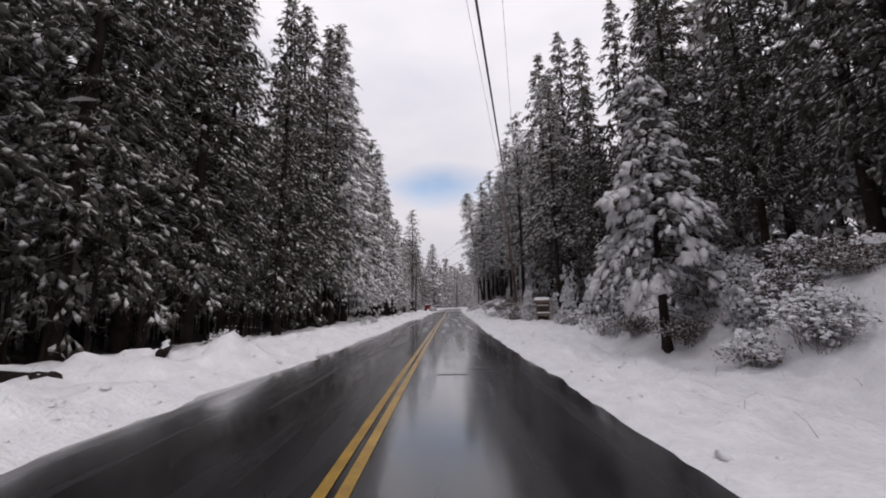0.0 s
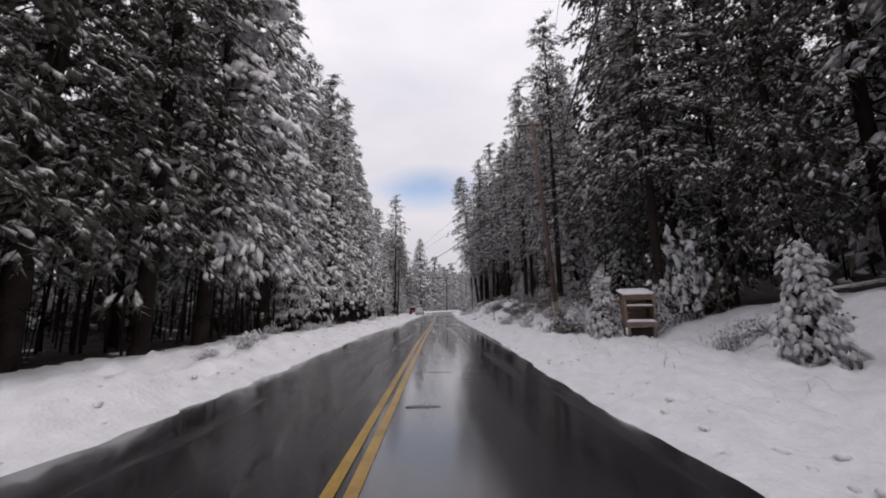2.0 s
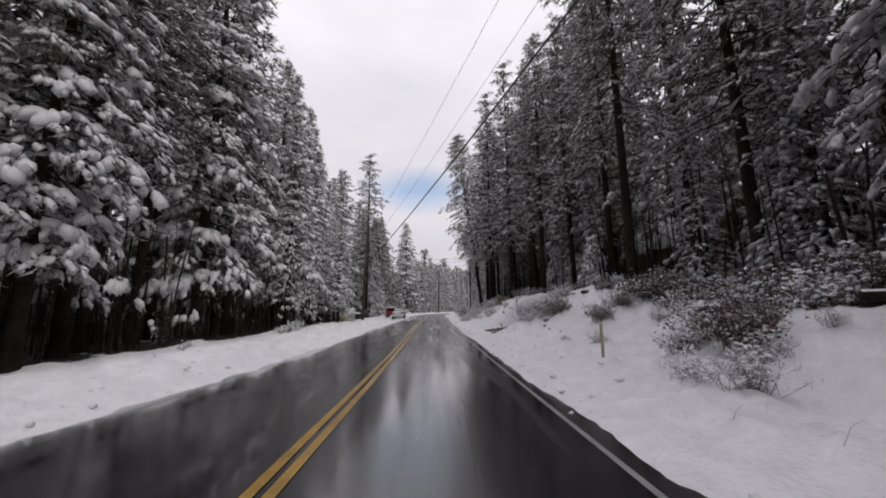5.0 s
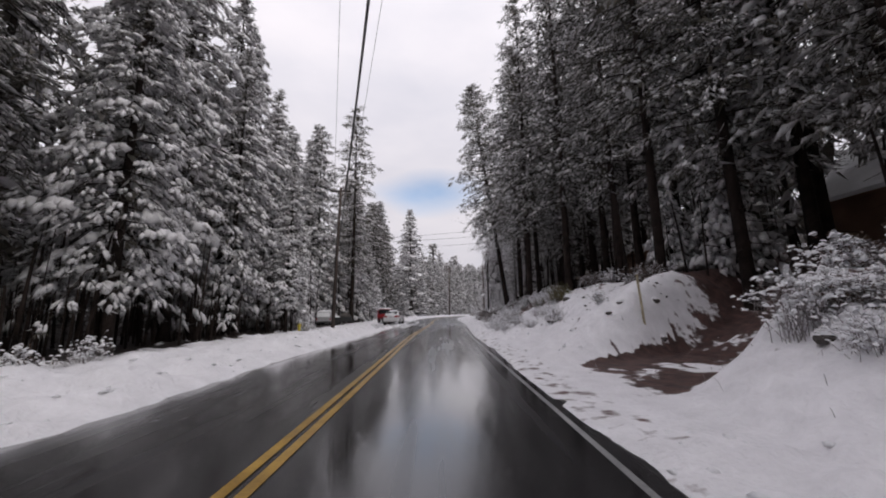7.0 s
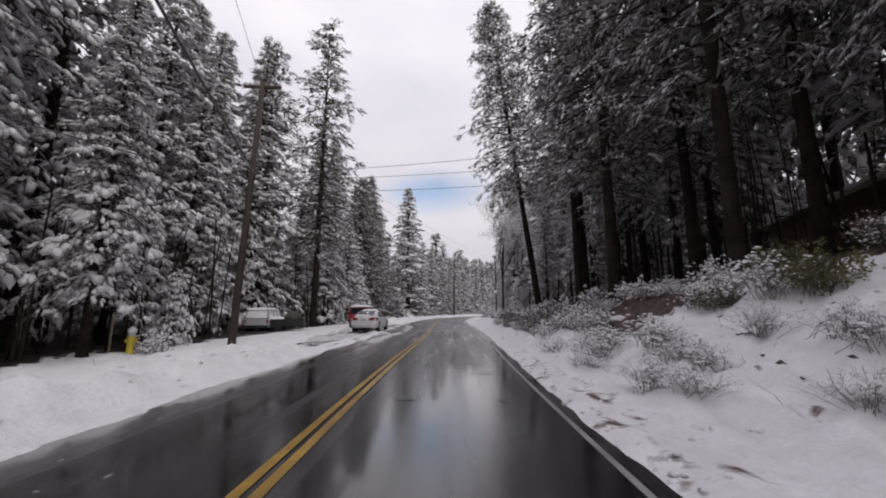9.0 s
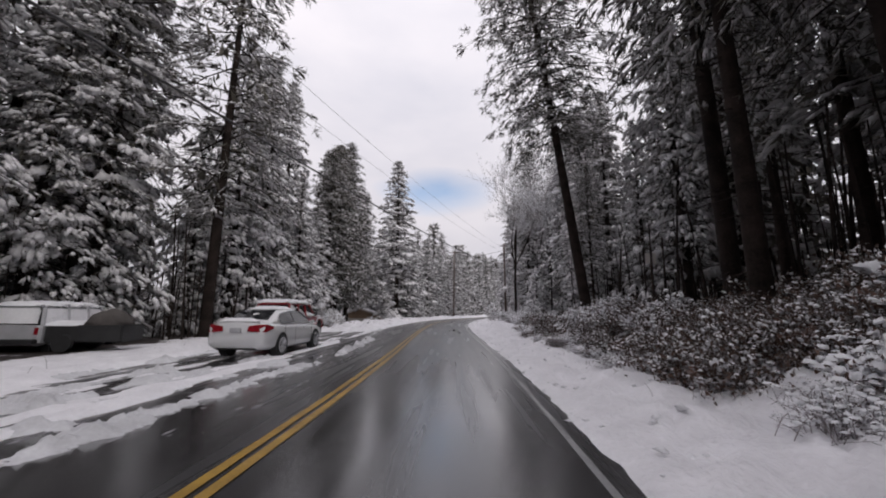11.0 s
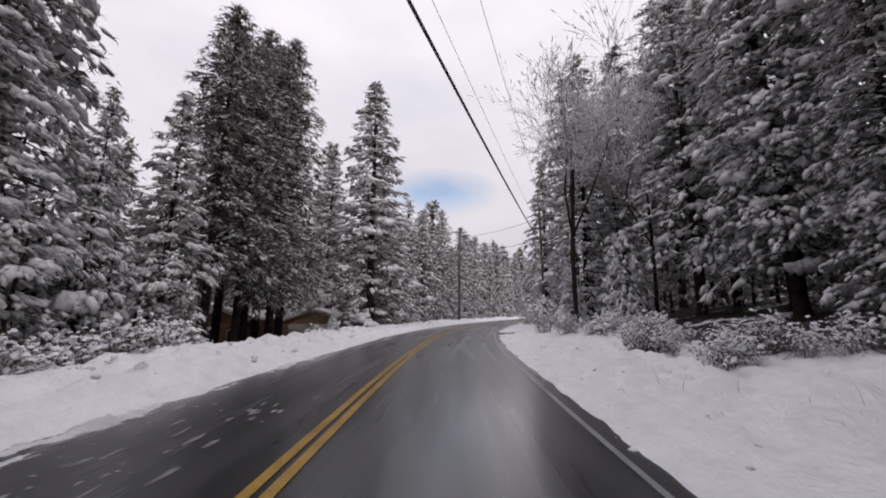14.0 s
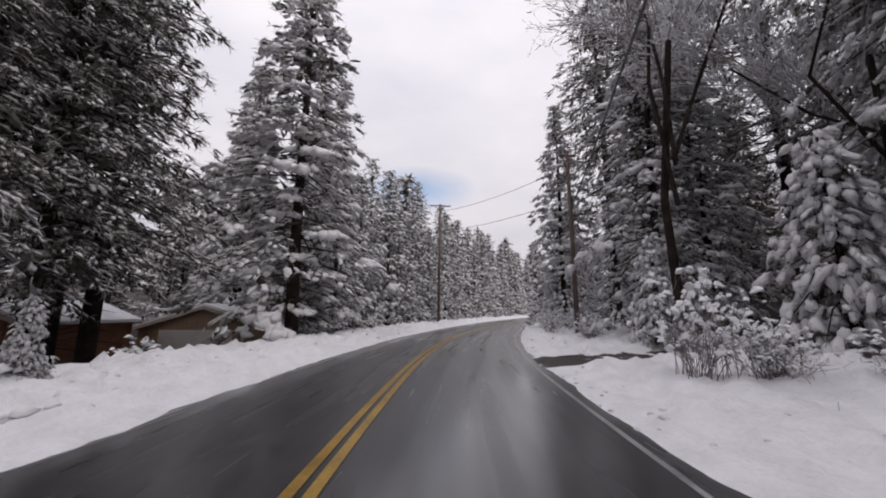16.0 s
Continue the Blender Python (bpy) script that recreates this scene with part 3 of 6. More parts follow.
def conifer_parts(seed, h, base, rad, branches, boughs, needles, detail=True, droop=0.55, needle_len=0.2, top_pow=0.8, trunk_r=None, sparse=0.0, lump=1.0, core=560, core_size=0.75, shoots=5, hang=0.4, pads=False, cushions=0.0):
    """Vertices and faces of a snow-laden conifer: trunk with limbs, fine needles with the shaded inner twigs, and the hanging shoots that carry the snow."""
    rng = np.random.default_rng(seed)
    tr = trunk_r or 0.008 * h + 0.05
    verts, faces = [], []
    sway = rng.uniform(-0.012, 0.012, 2)
    zs = [-0.6, 0.0, 0.4, h * 0.2, h * 0.4, h * 0.6, h * 0.8, h * 0.97]
    tube([(sway[0] * z + 0.05 * math.sin(z), sway[1] * z, z) for z in zs], [tr * 1.5, tr * 1.25, tr, tr * 0.86, tr * 0.68, tr * 0.48, tr * 0.26, 0.015], 8 if detail else 5, verts, faces)
    pos, out, scale, inner = [], [], [], []
    golden = 2.39996
    # broken dead stubs on the bare lower trunk
    for i in range(int(base * 4.5) if detail else int(base * 1.5)):
        z, az, L = rng.uniform(0.8, base + 0.5), rng.uniform(0, 6.28), rng.uniform(0.4, 1.7)
        tube([(0, 0, z), (math.cos(az) * L, math.sin(az) * L, z - 0.25 * L)], [0.022, 0.005], 3, verts, faces)
    bulge = rng.uniform(0.8, 1.2, 9)
    for i in range(branches):
        u = (i + rng.uniform(0, 1)) / branches
        z = base + (h - base) * u
        if sparse and rng.uniform() < sparse:
            continue
        full = min(1.0, 0.6 + u * 4)
        L = (rad * (1 - u) ** top_pow * full * rng.uniform(0.55, 1.15) * bulge[int(u * 8.99)]) + 0.22
        az = i * golden + rng.uniform(-0.6, 0.6)
        o = np.array((math.cos(az), math.sin(az), 0.0))
        across = np.array((-o[1], o[0], 0.0))
        rise = 0.3 * u - 0.02 + rng.uniform(-0.12, 0.12)
        dr = droop * (0.45 + 0.75 * (1 - u)) * rng.uniform(0.6, 1.4)
        c0 = np.array((sway[0] * z, sway[1] * z, z))

        def on(sv):
            return c0 + o * (L * sv) + np.array((0, 0, L * (rise * sv - dr * sv * sv)))
        if detail or i % 2 == 0:
            tube([on(0.0), on(0.5), on(0.95)], [0.012 + 0.012 * L, 0.008 + 0.006 * L, 0.006], 3, verts, faces)
        # sprays: the branch's own tip and side twigs that point outward and hang
        k = max(2, int(round(boughs * (0.35 + 0.75 * L / rad))))
        for j in range(k):
            sv = 1.0 if j == 0 else 0.30 + 0.66 * ((j + rng.uniform(-0.4, 0.4)) / k)
            swing = 0.0 if j == 0 else (1 if j % 2 else -1) * rng.uniform(0.25, 0.75)
            d = o * 0.9 + across * swing * 1.3 + np.array((0, 0, rise - 1.3 * dr * sv - 0.15))
            d /= np.linalg.norm(d)
            q = on(sv) + across * swing * L * 0.30 * (0.3 + sv)
            pos.append(q - d * 0.15)
            out.append(d)
            scale.append((0.58 + 0.5 * min(1.0, L / 2.2)) * rng.uniform(0.75, 1.25))
        inner.append((c0 + o * L * rng.uniform(0.1, 0.55) + np.array((0, 0, rng.uniform(-0.3, 0.1))), L))
    # shoots: a small fan of drooping fingers on each spray
    nf = shoots
    p = np.repeat(np.array(pos), nf, 0)
    d = np.repeat(np.array(out), nf, 0)
    sc = np.repeat(np.array(scale), nf)[:, None]
    n = len(p)
    fan = np.tile(np.linspace(-1, 1, nf), n // nf)[:, None] * rng.uniform(0.3, 0.95, (n, 1))
    side = unit(np.cross(d, (0.0, 0.0, 1.0)))
    d = unit(d + side * fan + np.array((0, 0, -1.0)) * rng.uniform(0.1, 0.25 + 2 * hang, (n, 1)) * hang)
    p = p + side * fan * 0.26 * sc + d * rng.uniform(-0.2, 0.2, (n, 1)) * sc + rng.normal(0, 0.06, p.shape)
    ln = (0.44 if pads else 0.44 if detail else 0.85) * sc * rng.uniform(0.65, 1.3, (n, 1))
    wd = (0.090 if pads else 0.088 if detail else 0.20) * sc * rng.uniform(0.7, 1.35, (n, 1)) * lump
    sv, sf = lumps(rng, p, d, np.concatenate([ln, wd, wd * rng.uniform(0.65, 1.0, (n, 1))], 1), *((PAD, PAD_F) if pads else (STUB, STUB_F)))
    # fine needles that fringe each shoot
    along = rng.uniform(0.05, 1.1, (n, needles, 1))
    nd = unit(unit(rng.normal(0, 1, (n, needles, 3))) + d[:, None] * 0.7 + np.array((0, 0, -0.35)))
    nl = needle_len * rng.uniform(0.5, 1.3, (n, needles, 1)) * (0.6 + 0.6 * sc[:, None])
    b0 = p[:, None] + d[:, None] * along * ln[:, None] + nd * wd[:, None] * 0.5 - np.array((0, 0, 0.6)) * wd[:, None] * along ** 2
    wv = unit(np.cross(nd, rng.normal(0, 1, (n, needles, 3)))) * nl * rng.uniform(0.045, 0.10, (n, needles, 1)) * (1.0 if detail else 1.5)
    tri = np.stack([b0 - wv, b0 + wv, b0 + nd * nl], 2).reshape(-1, 3)
    # shaded inner twigs that close the crown about the trunk
    pick = rng.integers(0, len(inner), core)
    ci, cl = np.array([inner[k][0] for k in pick]), np.array([inner[k][1] for k in pick])[:, None]
    ci = ci + rng.normal(0, 0.10, (core, 3)) * cl
    da = rng.normal(0, 1, (core, 3)) + np.array((0, 0, -0.6))
    da *= core_size * rng.uniform(0.5, 1.2, (core, 1)) / np.linalg.norm(da, axis=1, keepdims=True)
    db = np.cross(da, rng.normal(0, 1, (core, 3))) * 0.12
    shade = np.stack([ci - da * 0.5 - db, ci + da * 0.1 + db, ci + da * 0.6], 1).reshape(-1, 3)
    tri = np.concatenate([tri, shade])
    # thick cushions of snow that bend the outer boughs down
    heap = None
    if cushions:
        pick = np.nonzero(rng.uniform(0, 1, len(pos)) < cushions * np.clip(np.array(scale), 0.5, 1.3))[0]
        q, d, sc = np.repeat(np.array(pos)[pick], 5, 0), np.repeat(np.array(out)[pick], 5, 0), np.repeat(np.array(scale)[pick], 5)[:, None]
        m = len(q)
        side = unit(np.cross(d, (0.0, 0.0, 1.0)))
        fan = np.tile(np.linspace(-1, 1, 5), m // 5)[:, None] + rng.uniform(-0.25, 0.25, (m, 1))
        d = unit(d + side * fan * 0.55 + np.array((0, 0, -1.0)) * rng.uniform(0.1, 0.9, (m, 1)) * hang)
        q = q + side * fan * 0.19 * sc + d * rng.uniform(-0.15, 0.2, (m, 1)) * sc + np.array((0, 0, 0.07))
        ln = 0.50 * sc * rng.uniform(0.6, 1.35, (m, 1))
        wd = 0.16 * sc * rng.uniform(0.7, 1.4, (m, 1))
        heap = lumps(rng, q, d, np.concatenate([ln, wd, wd * rng.uniform(0.6, 0.95, (m, 1))], 1), PAD, PAD_F)
    return (np.array(verts), faces), (tri, np.arange(len(tri)).reshape(-1, 3)), (sv, sf), heap


def conifer(name, label, mats, *shape, **more):
    root = thing(name, Matrix(), label, "tree")
    wood, crown, snow, heap = conifer_parts(*shape, **more)
    arr_part("trunk", wood[0].tolist(), wood[1], M_bark, root, True)
    tagged(arr_part("crown", crown[0].tolist(), crown[1].tolist(), mats[0], root), kind="stuff")
    tagged(arr_part("foliage", snow[0].tolist(), snow[1].tolist(), mats[1], root, True, "drooping boughs with clumped snow on top"), kind="stuff")
    if heap:
        tagged(arr_part("snow_cushion", heap[0].tolist(), heap[1].tolist(), M_cushion, root, True, "thick white snow on the boughs"), kind="stuff")
    return root


FIR = "tall snow-laden fir with drooping branches beside the road"
PINE = "tall dark-trunked pine with snow-dusted upper branches"
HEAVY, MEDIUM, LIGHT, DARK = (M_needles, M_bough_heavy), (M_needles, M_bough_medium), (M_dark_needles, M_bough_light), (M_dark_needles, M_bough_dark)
near_firs = [conifer("fir_tree", FIR, HEAVY, 11 + i, 24, (1.2, 0.8, 1.6)[i], (3.6, 3.3, 3.9)[i], 138, 5.4, 6, shoots=4, pads=True, cushions=0.24) for i in range(3)]
tall_firs = [conifer("fir_tree", "tall snow-laden fir with a bare dark lower trunk", MEDIUM, 21 + i, 24, (2.6, 3.6)[i], (3.7, 3.4)[i], 128, 5.4, 6, hang=0.55, shoots=4, pads=True, cushions=0.22) for i in range(2)]
near_pines = [conifer("pine_tree", PINE, LIGHT, 31 + i, 28, (8.5, 6.0)[i], (3.4, 3.8)[i], 116, 4.5, 5, droop=0.42, needle_len=0.24, top_pow=0.55, trunk_r=0.25, sparse=0.1, lump=0.75, hang=0.2) for i in range(2)]
# for the shaded stretch at the start: its shade is in the boughs' colour
dark_firs = [conifer("fir_tree", "dark fir with a little snow, shade put into its boughs, and bare dead lower limbs", DARK, 41 + i, 25, (2.2, 4.0)[i], (3.7, 3.5)[i], 128, 5, 4, hang=0.5) for i in range(2)]
dusky_pines = [conifer("pine_tree", "thick-trunked pine with a dense dark olive crown", (M_needles, M_bough_dusky), 45 + i, 27, (6.5, 5.0)[i], (4.5, 4.2)[i], 136, 5.2, 6, droop=0.4, needle_len=0.24, top_pow=0.62, trunk_r=0.30, lump=0.8, core=900, core_size=0.95, hang=0.25) for i in range(2)]
mast_pines = [conifer("pine_tree", "large pine with a tall bare black trunk", LIGHT, 39, 36, 12.0, 5.6, 190, 7.5, 8, droop=0.35, needle_len=0.22, top_pow=0.5, trunk_r=0.34, lump=0.6, core=1100, core_size=0.8, hang=0.2)]
# mid trees get one step more snow cover: distance haze put into their colour
mid_firs = [conifer("fir_tree", "snow-covered fir standing in the forest, paled for haze", HEAVY, 51 + i, 24, (0.9, 2.4, 1.5)[i], 3.3, 96, 4.2, 5, detail=False, needle_len=0.34, core=420, core_size=1.0, shoots=2) for i in range(3)]
mid_pines = [conifer("pine_tree", "slender pine with a bare lower trunk in the forest", MEDIUM, 61 + i, 27, (6.5, 4.5)[i], 3.3, 84, 4.2, 6, detail=False, droop=0.4, needle_len=0.36, top_pow=0.5, trunk_r=0.24, core=420, core_size=1.0, shoots=2, lump=0.8, hang=0.2) for i in range(2)]
young_firs = [conifer("young_fir", "small young fir heaped with fresh snow", HEAVY, 71 + i, 4.0, 0.1, 1.15, 64, 4.0, 4, droop=0.9, needle_len=0.11, lump=1.25, core=120, core_size=0.35, hang=0.8, shoots=3, pads=True) for i in range(2)]
far_firs = [conifer("fir_tree", "bushy frost-white fir beyond the bend", (M_far_needles, M_bough_heavy), 81 + i, 24, 0.5, 5.2, 78, 4.2, 4, detail=False, needle_len=0.5, top_pow=0.9, lump=1.2, core=260, core_size=1.6, shoots=2) for i in range(2)]
road_fir = [conifer("fir_tree", "small fir with a bare red-brown lower trunk and heavy snow", LIGHT, 95, 9.5, 2.6, 1.95, 84, 4.4, 6, droop=0.7, needle_len=0.17, trunk_r=0.15, lump=1.1, core=260, core_size=0.5, hang=0.5, shoots=4, pads=True, cushions=0.2)]
used = set()


def plant(kind, x, y, h, turn=None, lean=(0.0, 0.0), wide=1.0, label="", group="forest along the road", top=False):
    """Plants one of the tree kinds, its foot in the snow; the first of each kind is the one that was built."""
    ob = kind[int(abs(x * 7.3 + y * 3.1)) % len(kind)]
    full = {id(near_firs): 24, id(near_pines): 28, id(dark_firs): 25, id(mast_pines): 36, id(dusky_pines): 27, id(tall_firs): 24, id(mid_firs): 24, id(mid_pines): 27, id(young_firs): 4.0, id(far_firs): 24, id(road_fir): 9.5}[id(kind)]
    gz = ground_z(x, y)
    k = max(0.5, h - (gz if top else 0)) / full
    m = Matrix.Translation((x, y, gz - 0.05)) @ pose(0, 0, 0, lean[0], lean[1], random.uniform(0, 360) if turn is None else turn) @ Matrix.Diagonal((k * wide, k * wide, k, 1))
    if ob.name in used:
        ob = copy_thing(ob, m @ Matrix.Diagonal((1 / ob.scale[0], 1 / ob.scale[1], 1 / ob.scale[2], 1)))
    else:
        used.add(ob.name)
        ob.matrix_basis = m
    return tagged(ob, label, "", group)


random.seed(5)
LEFT_HEROES = [(-12.9, 96.4, 17), (-13.6, 103.4, 18), (-11.6, 11, 23), (-11.4, 16.5, 25), (-11, 27, 26), (-10.3, 30.5, 27), (-11.2, 5.5, 22), (-12.6, 8.5, 21), (-12.2, 14.0, 23), (-13.8, 18.5, 24), (-10.8, 2.5, 20), (-13.0, 4.5, 22), (-10, 22.2, 22.7), (-10.5, 34.3, 30.8), (-11.4, 42.2, 29), (-11, 48.6, 19), (-10, 53, 20), (-11.5, 63.5, 30), (-10, 73.2, 19), (-11, 82.7, 19.5),
               (-9, 86.7, 13), (-12.5, 79.5, 27), (-12.8, 84.5, 26), (-13.5, 88.5, 25), (-12.4, 75.8, 26), (-14.2, 99.0, 22), (-14.8, 95.5, 25), (-13.2, 105.0, 26), (-16.0, 100.0, 25), (-15.5, 108.5, 26), (-17.0, 104.5, 26), (-8.9, 119.5, 13.5), (-10.2, 115.6, 22), (-10.5, 112.5, 21), (-12.6, 118.0, 24), (-9.8, 127.9, 12.6), (-11.4, 122.0, 24), (-11, 156, 23.7), (-6, 166, 27), (0.7, 171, 19), (-12, 158, 24.6)]
DUSKY = [(-10.2, 131.8, 21.5), (-9.9, 134.6, 21), (-12.0, 136.0, 23), (-11.2, 138.0, 25), (-9.5, 138.4, 23), (-10.2, 141.8, 27), (-12.6, 142.6, 27)]
LEFT_PINES = [(-9.0, 108.0, 30.2), (-12.8, 105.5, 26), (-12.0, 51.2, 27), (-11.6, 56.0, 28), (-12.9, 58.3, 27), (-12.5, 60.5, 26), (-11.8, 67.2, 27), (-14.5, 64.0, 27), (-14.0, 69.5, 26)]
RIGHT_HEROES = [(15.6, 119.6, 14), (13.6, 4.5, 24), (15.4, 12.6, 26), (13.2, 19.6, 25), (16.6, 6.5, 25), (13.4, 9.6, 23), (17.2, 17.5, 25), (12.8, 29.2, 20), (12.6, 35.0, 30), (15, 28, 27.5), (11.5, 38.5, 30), (15.5, 22.0, 23), (14.5, 16.0, 20), (15.5, 9.0, 22), (14.0, 33.5, 28), (11, 58.7, 29), (12, 86.5, 34), (10.5, 92, 33), (18.8, 151.4, 31), (18.4, 146.6, 29), (20.1, 143.9, 18.5), (25.5, 143.8, 34), (25.4, 139.0, 31), (16.6, 143.5, 22), (23.0, 148.5, 32), (20.4, 128.0, 26.9), (19.9, 124.0, 24.6), (19.0, 132.5, 25.3), (22.5, 134.0, 25), (17.0, 157.0, 22), (18.6, 126.0, 24)]
RIGHT_PINES = [(12.6, 100.3, 33), (17.4, 73.5, 30), (18.8, 74.2, 30), (13.5, 65.2, 27), (14.6, 73.8, 29), (12.6, 76.2, 28), (16.6, 76.8, 30), (18.9, 65.0, 28), (13.2, 81.0, 27), (17.5, 81.5, 29), (16.0, 61.0, 29), (19.0, 86.0, 28), (11.0, 97.5, 29), (15.0, 86.5, 30), (17.5, 103.5, 25), (19.5, 108.0, 24), (21.5, 101.0, 26), (23, 113, 22), (16.0, 91.0, 29), (13.6, 90.5, 28), (18.0, 95.0, 28), (20.5, 90.5, 27), (12.2, 95.0, 27), (16.5, 99.5, 28), (21.2, 112, 20), (15.8, 83.5, 29), (19.5, 80.5, 28), (14.5, 115.5, 12), (16.5, 120.0, 14), (18.5, 71.0, 29), (18.0, 98.2, 28)]
planted = []


def free(x, y, gap):
    return all((x - a) ** 2 + (y - b) ** 2 > gap * gap for a, b in planted)


def open_ground(x, y):
    """Where no tree stands: the houses and their yards, the driveways."""
    return (-26 < x < -6 and 138 < y < 156) or (-12.6 < x < -8.4 and 95 < y < 105.5) or (19.2 < x < 27 and 64 < y < 77.5) or (12 < x < 24 and abs((x - 1.4) * 0.62 - (y - 60) * 0.785) < 1.2) or (19 < x < 25.5 and 88 < y < 95) or drive(x, y) > 0.1


def put(kind, x, y, h, **more):
    planted.append((x, y))
    return plant(kind, x, y, h, **more)


put(road_fir, 7.45, 12.45, 9.8)
for x, y, h in LEFT_HEROES:
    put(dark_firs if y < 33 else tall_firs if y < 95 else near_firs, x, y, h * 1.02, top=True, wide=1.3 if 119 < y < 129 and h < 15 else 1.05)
for x, y, h in LEFT_PINES:
    put(near_pines, x, y, h * 1.02, top=True, wide=1.1 if y < 110 else 1.2, label="pine with a thick dark trunk and little snow on its crown")
for x, y, h in DUSKY:
    put(dusky_pines, x, y, h * 1.02, top=True, wide=1.1)
for x, y, h in RIGHT_HEROES:
    put(dark_firs if y < 40 else near_pines if h > 28 else tall_firs if y < 40 or h > 23 else near_firs, x, y, h * 1.02, top=True, wide=0.95 if y < 100 else 1.25)
put(near_firs, -3.6, 147, 27.0, top=True, wide=1.5, label="solitary tall fir with open snow-dusted branches")
put(mast_pines, 12.4, 111.6, 36, turn=0, lean=(0, -7.0), label="large pine with a thick straight black trunk on the bank")
for x, y, h in RIGHT_PINES:
    put(near_pines if x < 16 else mid_pines, x, y, h, wide=1.25 if 101 < y < 106 and x < 12 else 1.0)
for i in range(52):
    y = -5 + 3.3 * i + random.uniform(-1, 1)
    x = road_x(y) - random.uniform(10.2, 12.4) - (1.6 if 86 < y < 118 else 0)
    if free(x, y, 2.5) and not open_ground(x, y) and y < 128:
        put(dark_firs if y < 28 else tall_firs if y < 95 else near_firs, x, y, random.uniform(17, 24) if y < 40 else random.uniform(15, 20) if 58 < y < 84 else random.uniform(12, 17) if y < 112 else random.uniform(9, 12), group="forest along the road")
for i in range(46):
    y = -4 + 3.4 * i + random.uniform(-1.2, 1.2)
    x = road_x(y) + random.uniform(10.0, 13.5) + 4.0 * (y < 31)
    if free(x, y, 2.6) and not open_ground(x, y) and y < 118 and not 100 < y < 120 and not 59 < y < 74:
        put((near_pines if i % 3 else near_firs) if y < 118 else near_firs, x, y, random.uniform(20, 29) if not 40 < y < 62 else random.uniform(21, 28))
for side in (-1, 1):
    for row in range(1):
        for i in range(46):
            y = -14 + 4.3 * i + random.uniform(-1.6, 1.6)
            x = road_x(y) + side * (14.2 + 3.8 * row + random.uniform(-1.4, 1.4)) + 4.5 * (side > 0 and y > 118)
            if free(x, y, 2.8) and not open_ground(x, y) and y < 185 and (row == 0 or i % 2):
                put((mid_pines if side < 0 or y > 122 else near_pines) if random.random() < ((0.8 if y < 95 else 0.3) if side < 0 else 0.6) else (mid_firs if side < 0 or y > 122 else tall_firs), x, y, (random.uniform(19, 28) if y < 112 else random.uniform(10, 13)) if side < 0 and y < 132 else random.uniform(11, 14) if side > 0 and 109 < y < 123 else random.uniform(18, 25))
for i in range(40):
    y = 153 + 2.9 * i + random.uniform(-1, 1)
    x, y = at_road(-random.uniform(9.0, 12.5), y)[:2]
    if free(x, y, 2.0):
        put(far_firs, x, y, random.uniform(12, 17) if y < 180 else random.uniform(14, 20), wide=1.25, label="bushy snow-covered fir on the outer side of the bend", group="far trees")
for i in range(70):
    y = random.uniform(158, 250)
    x = road_x(y) + random.choice((-1, -1, 1)) * random.uniform(8.5, 26)
    if free(x, y, 3.0):
        put(far_firs, x, y, random.uniform(12, 18), wide=1.2, label="distant snow-covered fir beyond the bend", group="far trees")
for i in range(12):
    y = 35 + 2.0 * i + random.uniform(-0.8, 0.8)
    x = road_x(y) + random.uniform(11.5, 15.0)
    put(mid_firs, x, y, random.uniform(7, 11), wide=1.2, label="low dark fir with snowy boughs under the taller trees")
YOUNG = [(8.7, 18.8, 4.0), (9.8, 17.6, 4.4), (8.3, 20.3, 2.5), (8.5, 25.0, 2.8), (9.0, 12.8, 2.4), (8.6, 10.6, 2.0), (7.75, 33.3, 3.1), (9.95, 32.6, 2.0), (16.2, 76.5, 6.5), (12.5, 65.5, 4.0), (14.8, 78.5, 4.5), (15.2, 134.0, 6.0), (13.6, 139.5, 4.5), (-2.7, 131.4, 1.25), (-9.4, 91.0, 3.2)]
for x, y, h in YOUNG:
    put(young_firs, x, y, h, group="young firs on the bank")


def woods(name, label, spots, seed):
    """The depth of the forest, too far in to count: crowns, trunks and snow of many trees in one mesh."""
    rng = np.random.default_rng(seed)
    kinds = [conifer_parts(seed + i, 22, (0.3, 1.2)[i], 3.6, 40, 2.4, 2, detail=False, needle_len=0.9, lump=1.7, core=230, core_size=1.9, shoots=2) for i in range(2)]
    vs, fs, ms, at = [], [], [], 0
    for i, (x, y, h) in enumerate(spots):
        k, a = h / 22, rng.uniform(0, 6.28)
        w = 1.7 if y > 150 else 1.0
        turn = np.array(((math.cos(a) * w, -math.sin(a) * w, 0), (math.sin(a) * w, math.cos(a) * w, 0), (0, 0, 1))) * k
        for j, (v, f) in enumerate(kinds[i % 2][:3]):
            vs.append(v @ turn.T + (x, y, ground_z(x, y)))
            fs += [tuple(q + at for q in face) for face in (f if isinstance(f, list) else f.tolist())]
            ms += [j] * len(f)
            at += len(v)
    ob = arr_part(name, np.concatenate(vs).tolist(), fs, M_bark)
    ob.data.materials.append(M_needles)
    # haze over the deep forest is put into the colour as extra snow cover
    ob.data.materials.append(M_bough_medium)
    ob.data.polygons.foreach_set("material_index", ms)
    return tagged(ob, label, "forest", "", "stuff")


